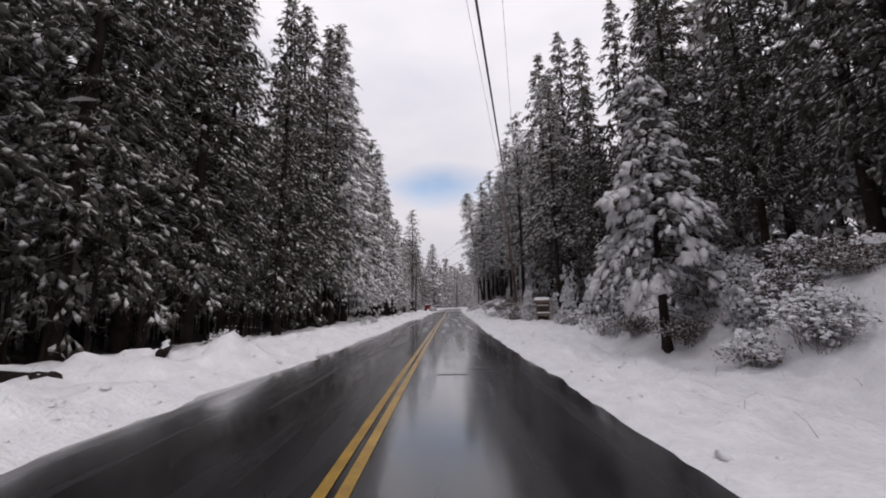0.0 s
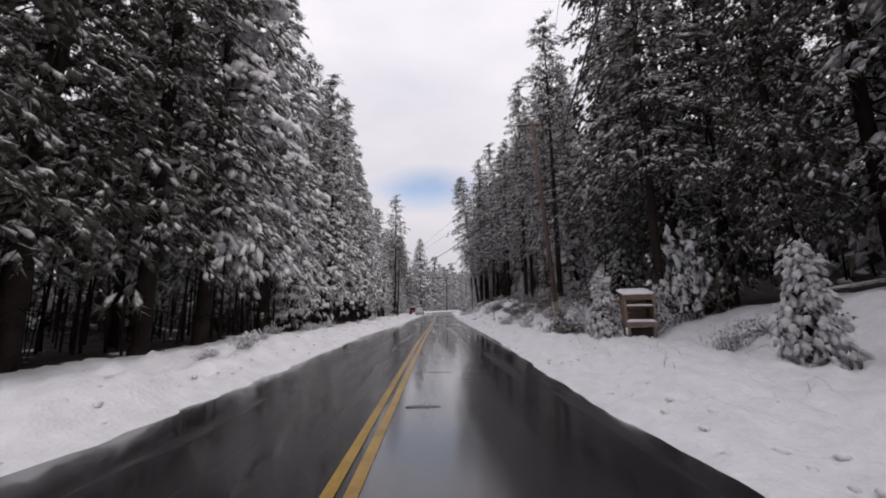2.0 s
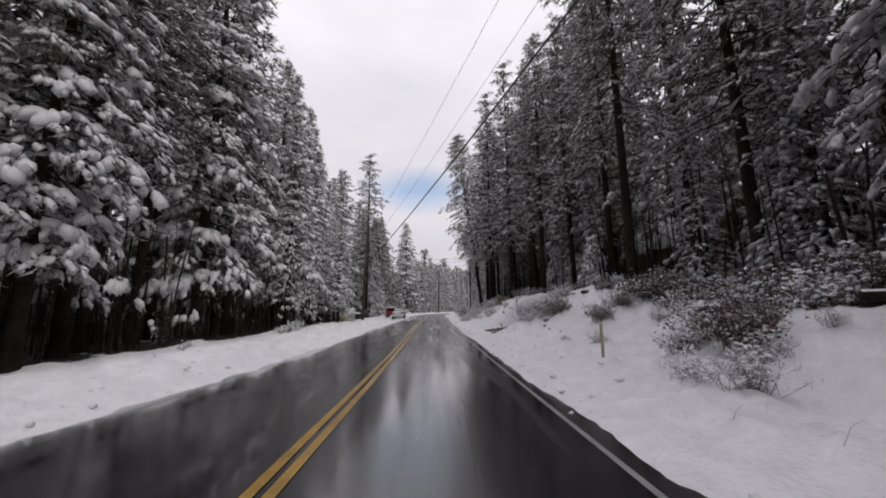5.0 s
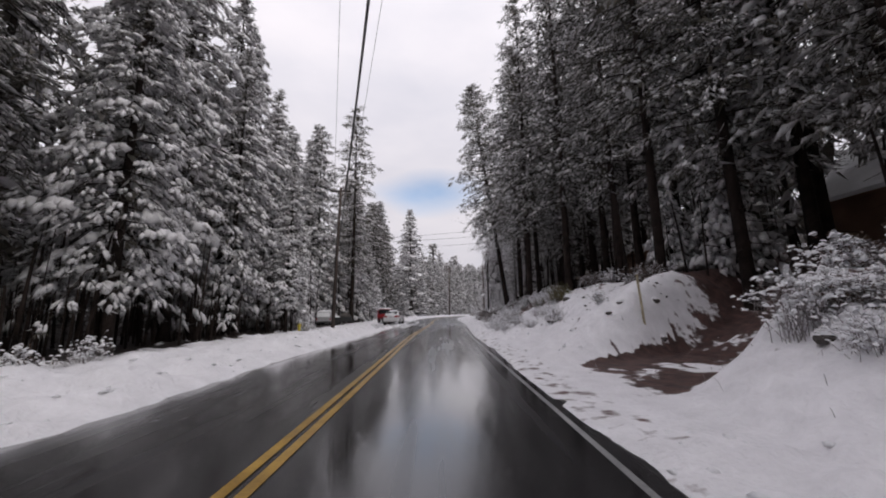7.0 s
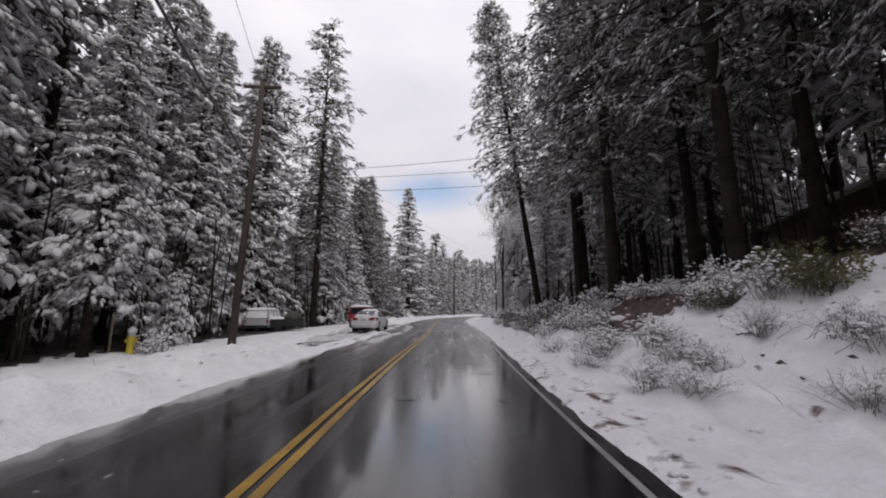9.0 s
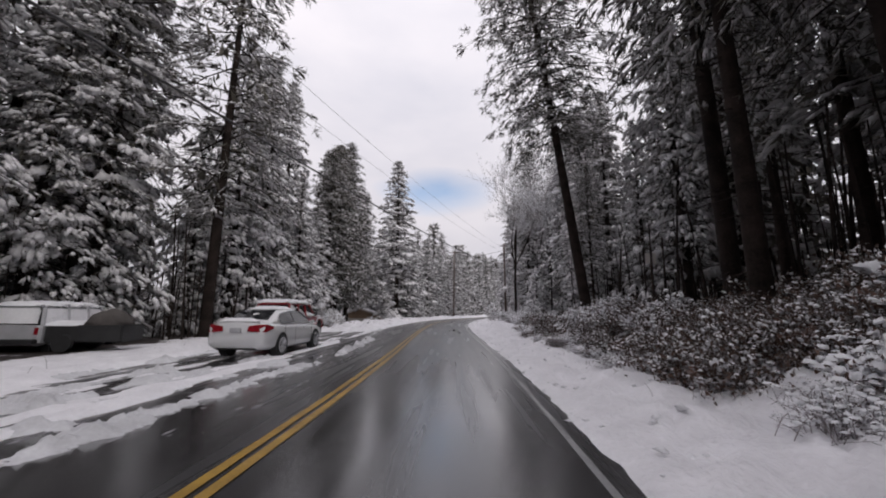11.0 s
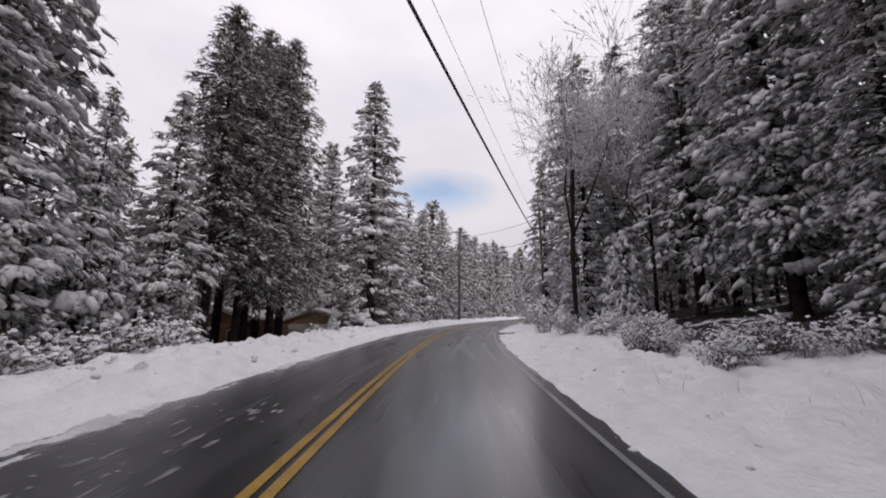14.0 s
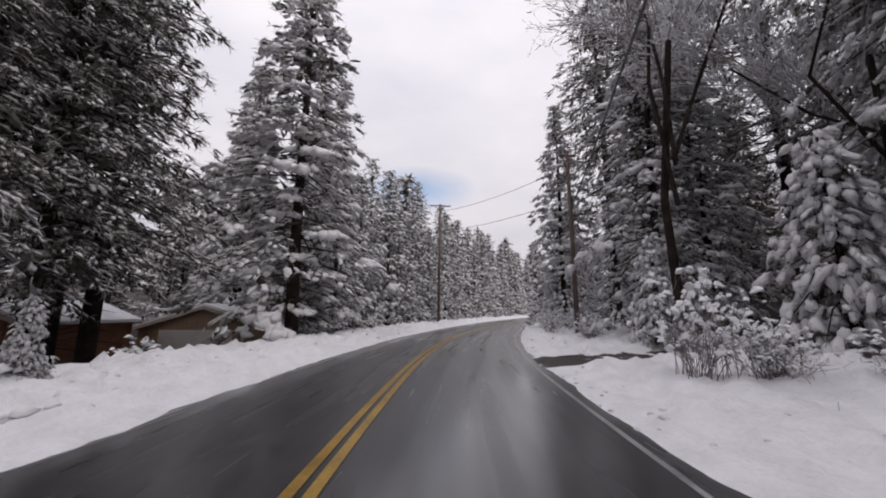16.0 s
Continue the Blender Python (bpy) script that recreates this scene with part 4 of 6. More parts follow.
spots = []
for side in (-1, 1):
    for row in range(4):
        for i in range(40):
            y = -34 + 5.6 * i + random.uniform(-2.5, 2.5)
            spots.append((road_x(y) + side * (21.5 + 4.8 * row + random.uniform(-2.5, 2.5)), y, random.uniform(18, 26) if y < (112 if side < 0 else 125) else random.uniform(11, 16)))
for i in range(110):
    y = random.uniform(185, 320)
    x = random.uniform(-70, 140)
    if abs(x - road_x(y)) > 9:
        spots.append((x, y, random.uniform(19, 27)))
# unseen trees across the road behind the start, added to block low sky light
for i in range(24):
    spots.append((random.uniform(-34, 34), random.uniform(-46, -26), random.uniform(16, 24)))
spots = [q for q in spots if not open_ground(q[0], q[1])]
woods("woods", "deep dark snow-dusted conifer forest behind the roadside trees", spots, 91)


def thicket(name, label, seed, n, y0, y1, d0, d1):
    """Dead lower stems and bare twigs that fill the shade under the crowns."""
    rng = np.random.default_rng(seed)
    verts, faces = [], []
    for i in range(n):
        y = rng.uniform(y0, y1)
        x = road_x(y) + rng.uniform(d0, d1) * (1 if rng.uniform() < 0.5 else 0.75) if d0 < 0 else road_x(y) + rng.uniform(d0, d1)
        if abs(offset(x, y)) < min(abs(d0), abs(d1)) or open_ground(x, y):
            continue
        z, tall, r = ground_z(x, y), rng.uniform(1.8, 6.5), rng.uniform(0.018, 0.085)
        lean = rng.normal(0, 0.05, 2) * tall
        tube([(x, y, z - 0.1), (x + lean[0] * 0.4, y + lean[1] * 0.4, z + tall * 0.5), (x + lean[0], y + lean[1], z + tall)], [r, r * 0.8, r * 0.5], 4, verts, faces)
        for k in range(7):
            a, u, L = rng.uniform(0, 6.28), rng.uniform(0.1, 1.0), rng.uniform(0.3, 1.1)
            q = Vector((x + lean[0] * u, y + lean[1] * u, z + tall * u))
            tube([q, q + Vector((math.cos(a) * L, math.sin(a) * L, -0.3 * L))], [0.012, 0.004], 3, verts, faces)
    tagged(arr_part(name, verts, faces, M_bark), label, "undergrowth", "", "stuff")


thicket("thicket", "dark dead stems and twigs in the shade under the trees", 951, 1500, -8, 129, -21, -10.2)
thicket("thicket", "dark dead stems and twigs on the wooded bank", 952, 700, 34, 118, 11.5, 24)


# ---- shrubs, snow clods, dry stalks ----
def shrub(name, label, seed, r, h, stems, leaves, snow, leaf_mat, lump, twig_mat):
    """A low bush: forked stems, fine twigs, small leaves, and snow on them."""
    rng = np.random.default_rng(seed)
    root = thing(name, Matrix(), label, "shrub")
    verts, faces, tips, slivers = [], [], [], []
    for i in range(stems):
        a, lean = rng.uniform(0, 6.28), rng.uniform(0.1, 1.0)
        o = np.array((math.cos(a), math.sin(a), 0))
        b = np.array((*rng.normal(0, 0.22 * r, 2), 0.0))
        top = h * (1.05 - 0.6 * lean * lean) * rng.uniform(0.6, 1.1)
        mid = b + o * r * lean * 0.45 + rng.normal(0, 0.08 * r, 3) * (1, 1, 0) + np.array((0, 0, top * 0.6))
        tip = b + o * r * lean * 0.85 + rng.normal(0, 0.12 * r, 3) * (1, 1, 0) + np.array((0, 0, top))
        tube([b - np.array((0, 0, 0.1)), mid, tip], [0.007, 0.005, 0.002], 3, verts, faces)
        for j in range(6):
            q = b + (mid - b) * rng.uniform(0.4, 1) if j < 3 else mid + (tip - mid) * rng.uniform(0, 1)
            e = q + rng.normal(0, 0.13 * r, 3) + o * 0.08 * r + np.array((0, 0, 0.07 * h))
            slivers.append((q, e))
            tips.append(e)
            for k in range(1):
                e2 = q + (e - q) * rng.uniform(0.4, 1) + rng.normal(0, 0.07 * r, 3) + np.array((0, 0, 0.03))
                slivers.append((q + (e - q) * 0.6, e2))
                tips.append(e2)
        tips.append(tip)
    tagged(arr_part("stem", verts, faces, twig_mat, root), kind="stuff")
    p, q = np.array([t[0] for t in slivers]), np.array([t[1] for t in slivers])
    w = np.cross(q - p, rng.normal(0, 1, p.shape))
    w *= 0.005 / (np.linalg.norm(w, axis=1, keepdims=True) + 1e-6)
    tri = np.stack([p - w, p + w, q], 1).reshape(-1, 3)
    tagged(arr_part("twig", tri.tolist(), np.arange(len(tri)).reshape(-1, 3).tolist(), twig_mat, root), kind="stuff")
    tips = np.array(tips)
    if leaves:
        n = len(tips)
        b0 = tips[:, None] + rng.normal(0, 0.055 * r, (n, leaves, 3))
        d = rng.normal(0, 1, (n, leaves, 3))
        d /= np.linalg.norm(d, axis=2, keepdims=True)
        w = np.cross(d, rng.normal(0, 1, (n, leaves, 3))) * 0.014
        tri = np.stack([b0 - w, b0 + w, b0 + d * 0.06], 2).reshape(-1, 3)
        tagged(arr_part("foliage", tri.tolist(), np.arange(len(tri)).reshape(-1, 3).tolist(), leaf_mat, root), kind="stuff")
    pick = rng.uniform(size=len(tips)) < 0.85 * snow * (0.55 + 0.6 * np.clip(tips[:, 2] / h, 0, 1))
    keep = tips[pick]
    along = keep * np.array((1, 1, 0.0)) + rng.normal(0, 0.2, keep.shape) + 1e-3
    size = np.array((0.10, 0.078, 0.058)) * rng.uniform(0.5, 1.5, (len(keep), 1)) * lump
    v, f = lumps(rng, keep + np.array((0, 0, 0.015)), along, size, PUFF, PUFF_F)
    tagged(arr_part("snow", v.tolist(), f.tolist(), M_tree_snow, root, True, "snow lying on the twigs"), kind="stuff")
    return root


shrubs = {
    "snowy": [shrub("snowy_shrub", "low leafy shrub weighed down with snow", 201 + i, 0.85, 0.8, 26, 3, 0.95, M_leaf, 0.72, M_twig) for i in range(2)],
    "twiggy": [shrub("twiggy_shrub", "bare twiggy shrub dusted with frost and snow", 211 + i, 0.85, 0.9, 44, 0, 0.5, M_leaf, 0.48, M_frost_twig) for i in range(2)],
    "olive": [shrub("evergreen_shrub", "rounded olive-green evergreen shrub with little snow", 231, 0.9, 0.8, 26, 7, 0.12, M_olive, 0.7, M_twig)],
    "red": [shrub("red_brown_shrub", "dark red-brown brush with patches of snow", 221 + i, 0.95, 0.65, 46, 6, 0.6, M_leaf, 0.33, M_twig) for i in range(2)],
}


def bush(kind, x, y, size, tall=1.0):
    ob = shrubs[kind][int(abs(x * 5.1 + y * 2.7)) % len(shrubs[kind])]
    m = Matrix.Translation((x, y, ground_z(x, y) - 0.04)) @ pose(0, 0, 0, 0, 0, random.uniform(0, 360)) @ Matrix.Diagonal((size, size, size * tall, 1))
    if ob.name in used:
        ob = copy_thing(ob, m @ Matrix.Diagonal((1 / ob.scale[0], 1 / ob.scale[1], 1 / ob.scale[2], 1)))
    else:
        used.add(ob.name)
        ob.matrix_basis = m
    tagged(ob, "", "", "shrubs beside the road")


random.seed(8)
for i in range(30):
    y = random.uniform(4, 30)
    bush(random.choice(("snowy", "snowy", "twiggy")), road_x(y) + random.uniform(8.8, 13.0), y, random.uniform(0.7, 1.3))
for i in range(34):
    y = random.uniform(33, 56)
    bush(random.choice(("twiggy", "snowy", "twiggy", "red")), road_x(y) + random.uniform(7.6, 12.5) - (0.6 if y < 40 else 0), y, random.uniform(0.7, 1.4))
for i in range(30):
    y = random.uniform(56, 84)
    x = road_x(y) + random.uniform(7.0, 13)
    if drive(x, y) < 0.05 and not (y > 74 and x < 11):
        bush(random.choice(("twiggy", "red", "snowy")), x, y, random.uniform(0.5, 1.2))
for i in range(22):
    y = random.uniform(76, 95)
    bush("twiggy" if y < 86 else random.choice(("twiggy", "snowy")), road_x(y) + random.uniform(6.2, 9.5), y, random.uniform(0.5, 0.95))
for i in range(58):
    y = random.uniform(94, 111)
    bush(random.choice(("red", "red", "red", "snowy")), road_x(y) + random.uniform(6.1, 10.5) + 0.16 * max(0, y - 104), y, random.uniform(0.7, 1.25), 1.1)
for i in range(20):
    y = random.uniform(107, 140)
    x = road_x(y) + random.uniform(9.2, 13) - (1.2 if y > 128 else 0)
    if drive(x, y) < 0.05:
        bush(random.choice(("twiggy", "snowy", "twiggy")), x, y, random.uniform(0.5, 0.95))
for i in range(14):
    y = random.uniform(144, 172)
    bush("twiggy", road_x(y) + random.uniform(5.5, 9), y, random.uniform(0.8, 1.5))
for i in range(14):
    y = random.uniform(64, 82)
    x = road_x(y) + random.uniform(10.5, 15.0)
    if drive(x, y) < 0.05:
        bush(random.choice(("red", "twiggy")), x, y, random.uniform(0.6, 1.2))
for i in range(16):
    y = random.uniform(8, 22)
    bush(random.choice(("snowy", "red", "twiggy")), road_x(y) + random.uniform(8.2, 11.0), y, random.uniform(0.8, 1.25), 0.9)
for x, y, k in ((9.6, 82.0, 1.2), (10.3, 83.2, 1.1), (9.2, 83.8, 0.9)):
    bush("olive", x, y, k, 0.9)
for i in range(26):
    y = random.uniform(78, 93)
    bush("twiggy", road_x(y) + random.uniform(4.9, 7.6), y, random.uniform(0.5, 1.0), 0.7)
for i in range(26):
    y = random.uniform(35, 58)
    bush("red", road_x(y) + random.uniform(9.5, 14.5), y, random.uniform(1.1, 1.7))
for i in range(24):
    y = random.uniform(36, 58)
    bush("twiggy", road_x(y) + random.uniform(6.4, 9.5), y, random.uniform(0.35, 0.9), 0.75)
for i in range(44):
    y = random.uniform(95, 113)
    bush("twiggy" if i % 3 else "red", road_x(y) + random.uniform(5.4, 7.4), y, random.uniform(0.4, 0.8), 0.6)
for i in range(16):
    y = random.uniform(61.6, 64.4)
    bush("twiggy", road_x(y) + random.uniform(6.9, 8.9), y, random.uniform(0.5, 0.85), 0.85)
bush("snowy", 11.4, 32.8, 1.9, 2.4)
for i in range(26):
    y = random.uniform(119, 132)
    bush(random.choice(("twiggy", "twiggy", "snowy", "red")), road_x(y) + random.uniform(7.6, 10.5), y, random.uniform(0.6, 1.15), 1.1)
bush("twiggy", 9.4, 132.2, 1.5, 1.5)
bush("twiggy", 10.8, 131.9, 1.0, 1.1)
for x, y, k in ((-5.2, 27.6, 0.5), (-5.8, 26.9, 0.4), (-7.2, 33, 0.7), (-7.8, 57, 0.5), (-8.2, 88.4, 0.9), (-7.4, 87.6, 0.7), (-6.5, 120.3, 1.4), (-7.2, 122.5, 1.5), (-7.4, 125.0, 1.7), (-6.2, 123.6, 1.2), (-6.0, 118.6, 1.0), (-6.2, 139.4, 1.25), (-6.9, 140.2, 1.1), (-7.4, 140.6, 1.3), (-3.2, 148.5, 1.0), (-2.0, 150.0, 1.1), (-1.2, 148, 1.2), (0.5, 152, 1.2)):
    bush("snowy", x, y, k)
for i in range(18):
    y = random.uniform(0, 128)
    bush(random.choice(("twiggy", "snowy")), road_x(y) - random.uniform(8.0, 10.2) - (2 if 86 < y < 118 else 0), y, random.uniform(0.4, 0.9))


def clods():
    """Broken snow thrown up by the plough along both edges, and pits and crumbs on the banks."""
    rng = np.random.default_rng(301)
    pos, size = [], []
    for i in range(2200):
        y = rng.uniform(-6, 160)
        side = 1 if rng.uniform() < 0.5 else -1
        tall = 1.0 if (side < 0 and y > 114) else 0.0
        d = (3.5 + abs(rng.normal(0, 1.1 + 0.5 * tall))) * side
        x = road_x(y) + d
        if (side < 0 and 87 < y < 116) or drive(x, y) > 0.3:
            continue
        r = rng.uniform(0.02, 0.08) * (1 + 1.1 * tall * rng.uniform())
        pos.append((x, y, ground_z(x, y) - 0.12 * r))
        size.append((r * rng.uniform(0.8, 1.5), r, r * rng.uniform(0.5, 0.9)))
    n = len(pos)
    v, f = lumps(rng, np.array(pos), rng.normal(0, 1, (n, 3)) * (1, 1, 0.1), np.array(size), DOME, DOME_F)
    tagged(arr_part("snow_clods", v.tolist(), f.tolist(), M_tree_snow, None, True), "loose clods of ploughed snow along the road edges", "snow", "", "stuff")


clods()


def stones():
    """Small dark stones and lumps of earth that show through the snow on the cut bank."""
    rng = np.random.default_rng(303)
    pos, size = [], []
    for i in range(420):
        y, d = rng.uniform(58, 94), rng.uniform(6.6, 11.5)
        x = road_x(y) + d
        if fbm(x + 7, y, 0.7) < -0.05 or drive(x, y) > 0.4:
            continue
        r = 0.03 + 0.10 * rng.uniform() ** 3
        pos.append((x, y, ground_z(x, y) - 0.15 * r))
        size.append((r * rng.uniform(0.8, 1.6), r, r * rng.uniform(0.6, 1.0)))
    v, f = lumps(rng, np.array(pos), rng.normal(0, 1, (len(pos), 3)) * (1, 1, 0.2), np.array(size), DOME, DOME_F)
    tagged(arr_part("bank_stones", v.tolist(), f.tolist(), M_rock, None, True), "small dark stones showing through the snowy bank", "stones", "", "stuff")


stones()


def stalks():
    """Dry stalks and twigs that stick out of the snow on the banks."""
    rng = np.random.default_rng(311)
    verts, faces = [], []
    for i in range(420):
        y = rng.uniform(0, 150)
        d = rng.uniform(5.0, 10.5) if rng.uniform() < 0.8 else -rng.uniform(6.0, 9.0)
        x = road_x(y) + d
        z = ground_z(x, y)
        h = rng.uniform(0.08, 0.3)
        lean = rng.normal(0, 0.4, 2) * h
        tube([(x, y, z - 0.03), (x + lean[0] * 0.5, y + lean[1] * 0.5, z + h * 0.6), (x + lean[0] * 1.2, y + lean[1] * 1.2, z + h)], [0.004, 0.003, 0.002], 3, verts, faces)
    tagged(arr_part("dry_stalks", verts, faces, M_twig), "thin dry stalks poking out of the snow", "grass", "", "stuff")


stalks()


# ---- patches and cracks in the right lane ----
def road_patch(d, y, w, l, seed):
    """A mended, darker piece of asphalt with a worn outline."""
    rng = np.random.default_rng(seed)
    verts = []
    for k in range(14):
        a = 2 * math.pi * k / 14
        c, si = math.cos(a), math.sin(a)
        q = 1.0 / max(abs(c), abs(si)) ** 0.8 * rng.uniform(0.85, 1.1)
        dd = d + 0.5 * w * c * q
        x, yy, z = at_road(dd, y + 0.5 * l * si * q)
        verts.append((x, yy, z + 0.0345 - 0.012 * abs(dd)))
    ob = arr_part("road_patch", verts, [tuple(range(14))], M_patch)
    tagged(ob, "dark worn repair patch in the wet asphalt", "road patch", "", "structure")


M_patch = material("old_asphalt_patch", (0.02, 0.02, 0.021), 0.32, 0, 2.0, 0.5, 60, 0.5, 0.006)
random.seed(21)
for i, (y0, y1, k) in enumerate(((8, 20, 12), (22, 30, 5), (80, 88, 9), (97, 106, 7))):
    for j in range(k):
        road_patch(random.uniform(0.5, 2.9), random.uniform(y0, y1), random.uniform(0.15, 0.7), random.uniform(0.03, 0.14), 100 * i + j)


# ---- poles and wires ----
def utility_pole(x, y, h, lean=(0, 0), arms=((0.0, 1.2),), guard=False, r=0.15, wood=None):
    wood = wood or M_pole
    g = ground_z(x, y)
    root = thing("utility_pole", Matrix.Translation((x, y, g)) @ pose(0, 0, 0, lean[0], lean[1], 0), "weathered brown wooden utility pole standing in the snow", "utility pole", "utility poles")
    bm = bmesh.new()
    cyl(bm, r * 1.12, r * 0.72, (0, 0, -0.4), (0, 0, h), 14)
    part("pole", bm, wood, root, smooth=True)
    for drop, w in arms:
        bm = bmesh.new()
        box(bm, -w, w, -0.06, 0.06, h - drop - 0.18, h - drop - 0.06, 0.01)
        arm = part("crossarm", bm, wood, root)
        for sx in (-0.92 * w, -0.45 * w, 0.45 * w, 0.92 * w):
            bm = bmesh.new()
            cyl(bm, 0.05, 0.035, (sx, 0, h - drop - 0.06), (sx, 0, h - drop + 0.10), 8)
            part("insulator", bm, M_plate, arm, "grey porcelain insulator")
        for sx in (-1, 1):
            bm = bmesh.new()
            cyl(bm, 0.02, 0.02, (sx * 0.55 * w, 0.09, h - drop - 0.12), (0, 0.09, h - drop - 0.75), 6)
            part("brace", bm, wood, root)
    if guard:
        bm = bmesh.new()
        cyl(bm, r * 1.16, r * 1.14, (0, 0, 0.55), (0, 0, 0.95), 14)
        part("tag_band", bm, M_marker, root, "pale metal band near the foot")
    return root


def wire(a, b, sag, r, label, name="overhead_cable"):
    """A hanging cable from a to b."""
    a, b = Vector(a), Vector(b)
    pts = []
    for i in range(25):
        u = i / 24
        q = a.lerp(b, u)
        q.z -= sag * 4 * u * (1 - u)
        pts.append(q)
    verts, faces = [], []
    tube(pts, [r] * 25, 6, verts, faces)
    ob = arr_part(name, verts, faces, M_wire, None, True)
    tagged(ob, label, "cable", "overhead cables")


utility_pole(8.12, 40.35, 13.5, (0, -4.0), ((0.15, 1.0),), True)
utility_pole(-6.75, 91.0, 12.5, (0, 1.5), ((0.2, 0.9),), False, 0.15, M_old_pole)
utility_pole(13.9, 147.8, 12.4, (0, -0.5), ((0.2, 0.6),))
utility_pole(6.3, 167.5, 14.2, (0, 0.3), ((0.1, 1.25),))
utility_pole(-8.2, -34.0, 13.0, (0, 0), ((0.2, 1.0),))
P0, P1, P2, P3, P4 = (-8.45, -34.0), (8.0, 39.8), (-6.4, 91.0), (13.95, 147.8), (6.3, 167.5)
THICK, THIN = "thick black overhead cable across the sky", "thin dark overhead wire across the sky"
for (qa, za), (qb, zb), sag in (((P0, 9.9), (P1, 10.0), 0.5), ((P1, 10.0), (P2, 7.9), 0.7), ((P2, 7.7), (P3, 8.9), 0.9)):
    wire((*qa, za), (*qb, zb), sag, 0.036, THICK)
    wire((qa[0] + 0.7, qa[1], za + 2.6), (qb[0] + 0.6, qb[1], zb + 2.8), sag, 0.008, THIN)
    wire((qa[0] - 0.7, qa[1], za + 2.6), (qb[0] - 0.6, qb[1], zb + 2.8), sag, 0.008, THIN)
for z in (9.6, 11.9):
    wire((*P3, z), (P4[0], P4[1], z + 2.0), 0.5, 0.02, THIN)
wire((*P3, 9.6), (44, 205, 11), 0.8, 0.03, THIN)
# service drops that cross the road
for k, z in enumerate((7.9, 7.6, 7.0)):
    wire((*P2, z), (15.0, 88.0 + 1.2 * k, 9.0 - 0.4 * k), 0.35, 0.010, "cable crossing above the road between the trees")
wire((*P2, 7.4), (-12.5, 70.0, 5.5), 0.4, 0.016, THIN)
wire((*P1, 9.2), (18.0, 44.0, 8.0), 0.4, 0.018, THIN)
wire((*P1, 10.6), (16.5, 36.0, 11.0), 0.4, 0.018, THIN)
wire((-9.0, 140.0, 3.6), (-16, 118, 5.0), 0.4, 0.016, THIN)


# ---- hydrant, marker posts, bin, boulders, logs, sign ----
def snow_cap(parent, x0, x1, y0, y1, z, h, seed, label="cap of fresh snow", over=0.04):
    """A soft, uneven slab of snow on a flat top."""
    rng = np.random.default_rng(seed)
    nx, ny = max(4, int((x1 - x0) / 0.12)), max(4, int((y1 - y0) / 0.12))
    nx, ny = min(nx, 22), min(ny, 22)
    verts = []
    for j in range(ny + 1):
        for i in range(nx + 1):
            u, v = i / nx * 2 - 1, j / ny * 2 - 1
            e = (1 - abs(u) ** 5) * (1 - abs(v) ** 5)
            verts.append((x0 - over + (x1 - x0 + 2 * over) * i / nx + rng.uniform(-1, 1) * 0.012, y0 - over + (y1 - y0 + 2 * over) * j / ny + rng.uniform(-1, 1) * 0.012, z + h * (e ** 0.4) * rng.uniform(0.85, 1.1) - (0.02 if e == 0 else 0)))
    faces = grid_faces(ny + 1, nx + 1)
    n = len(verts)
    verts += [(v[0], v[1], z - 0.015) for v in verts[:nx + 1]] + [(v[0], v[1], z - 0.015) for v in verts[ny * (nx + 1):n]]
    return arr_part("snow", verts, faces, M_tree_snow, parent, True, label)


def hydrant(x, y):
    root = thing("fire_hydrant", Matrix.Translation((x, y, ground_z(x, y))), "yellow fire hydrant with a pointed cap of snow", "hydrant")
    bm = bmesh.new()
    cyl(bm, 0.15, 0.15, (0, 0, -0.15), (0, 0, 0.06), 16)
    cyl(bm, 0.105, 0.10, (0, 0, 0.06), (0, 0, 0.58), 16)
    cyl(bm, 0.135, 0.135, (0, 0, 0.56), (0, 0, 0.61), 16)
    part("barrel", bm, M_hydrant, root, smooth=False)
    bm = bmesh.new()
    bmesh.ops.create_uvsphere(bm, u_segments=14, v_segments=8, radius=0.115, matrix=Matrix.Translation((0, 0, 0.62)) @ Matrix.Diagonal((1, 1, 0.9, 1)))
    part("bonnet", bm, M_plate, root, "pale grey bonnet", True)
    for a in (0, 90, 180):
        bm = bmesh.new()
        d = Vector((math.cos(radians(a)), math.sin(radians(a)), 0))
        cyl(bm, 0.055, 0.06, d * 0.08 + Vector((0, 0, 0.45)), d * 0.18 + Vector((0, 0, 0.45)), 10)
        part("outlet", bm, M_hydrant, root)
    bm = bmesh.new()
    bmesh.ops.create_uvsphere(bm, u_segments=12, v_segments=8, radius=0.15, matrix=Matrix.Translation((0, 0, 0.80)) @ Matrix.Diagonal((0.95, 0.9, 0.95, 1)))
    for v in bm.verts:
        v.co.x *= 1 - 0.5 * max(0, v.co.z - 0.80) / 0.15
        v.co.y *= 1 - 0.5 * max(0, v.co.z - 0.80) / 0.15
    part("snow", bm, M_tree_snow, root, "pointed heap of snow", True)


hydrant(-8.35, 87.7)


def marker_post(x, y, h, r, label, lean=(0, 0)):
    root = thing("marker_post", Matrix.Translation((x, y, ground_z(x, y))) @ pose(0, 0, 0, lean[0], lean[1], 0), label, "post")
    bm = bmesh.new()
    cyl(bm, r, r, (0, 0, -0.2), (0, 0, h), 10)
    part("shaft", bm, M_marker, root)
    bm = bmesh.new()
    cyl(bm, r * 1.25, r * 1.0, (0, 0, h), (0, 0, h + 0.05), 10)
    part("cap", bm, M_tree_snow, root, "small snow cap")


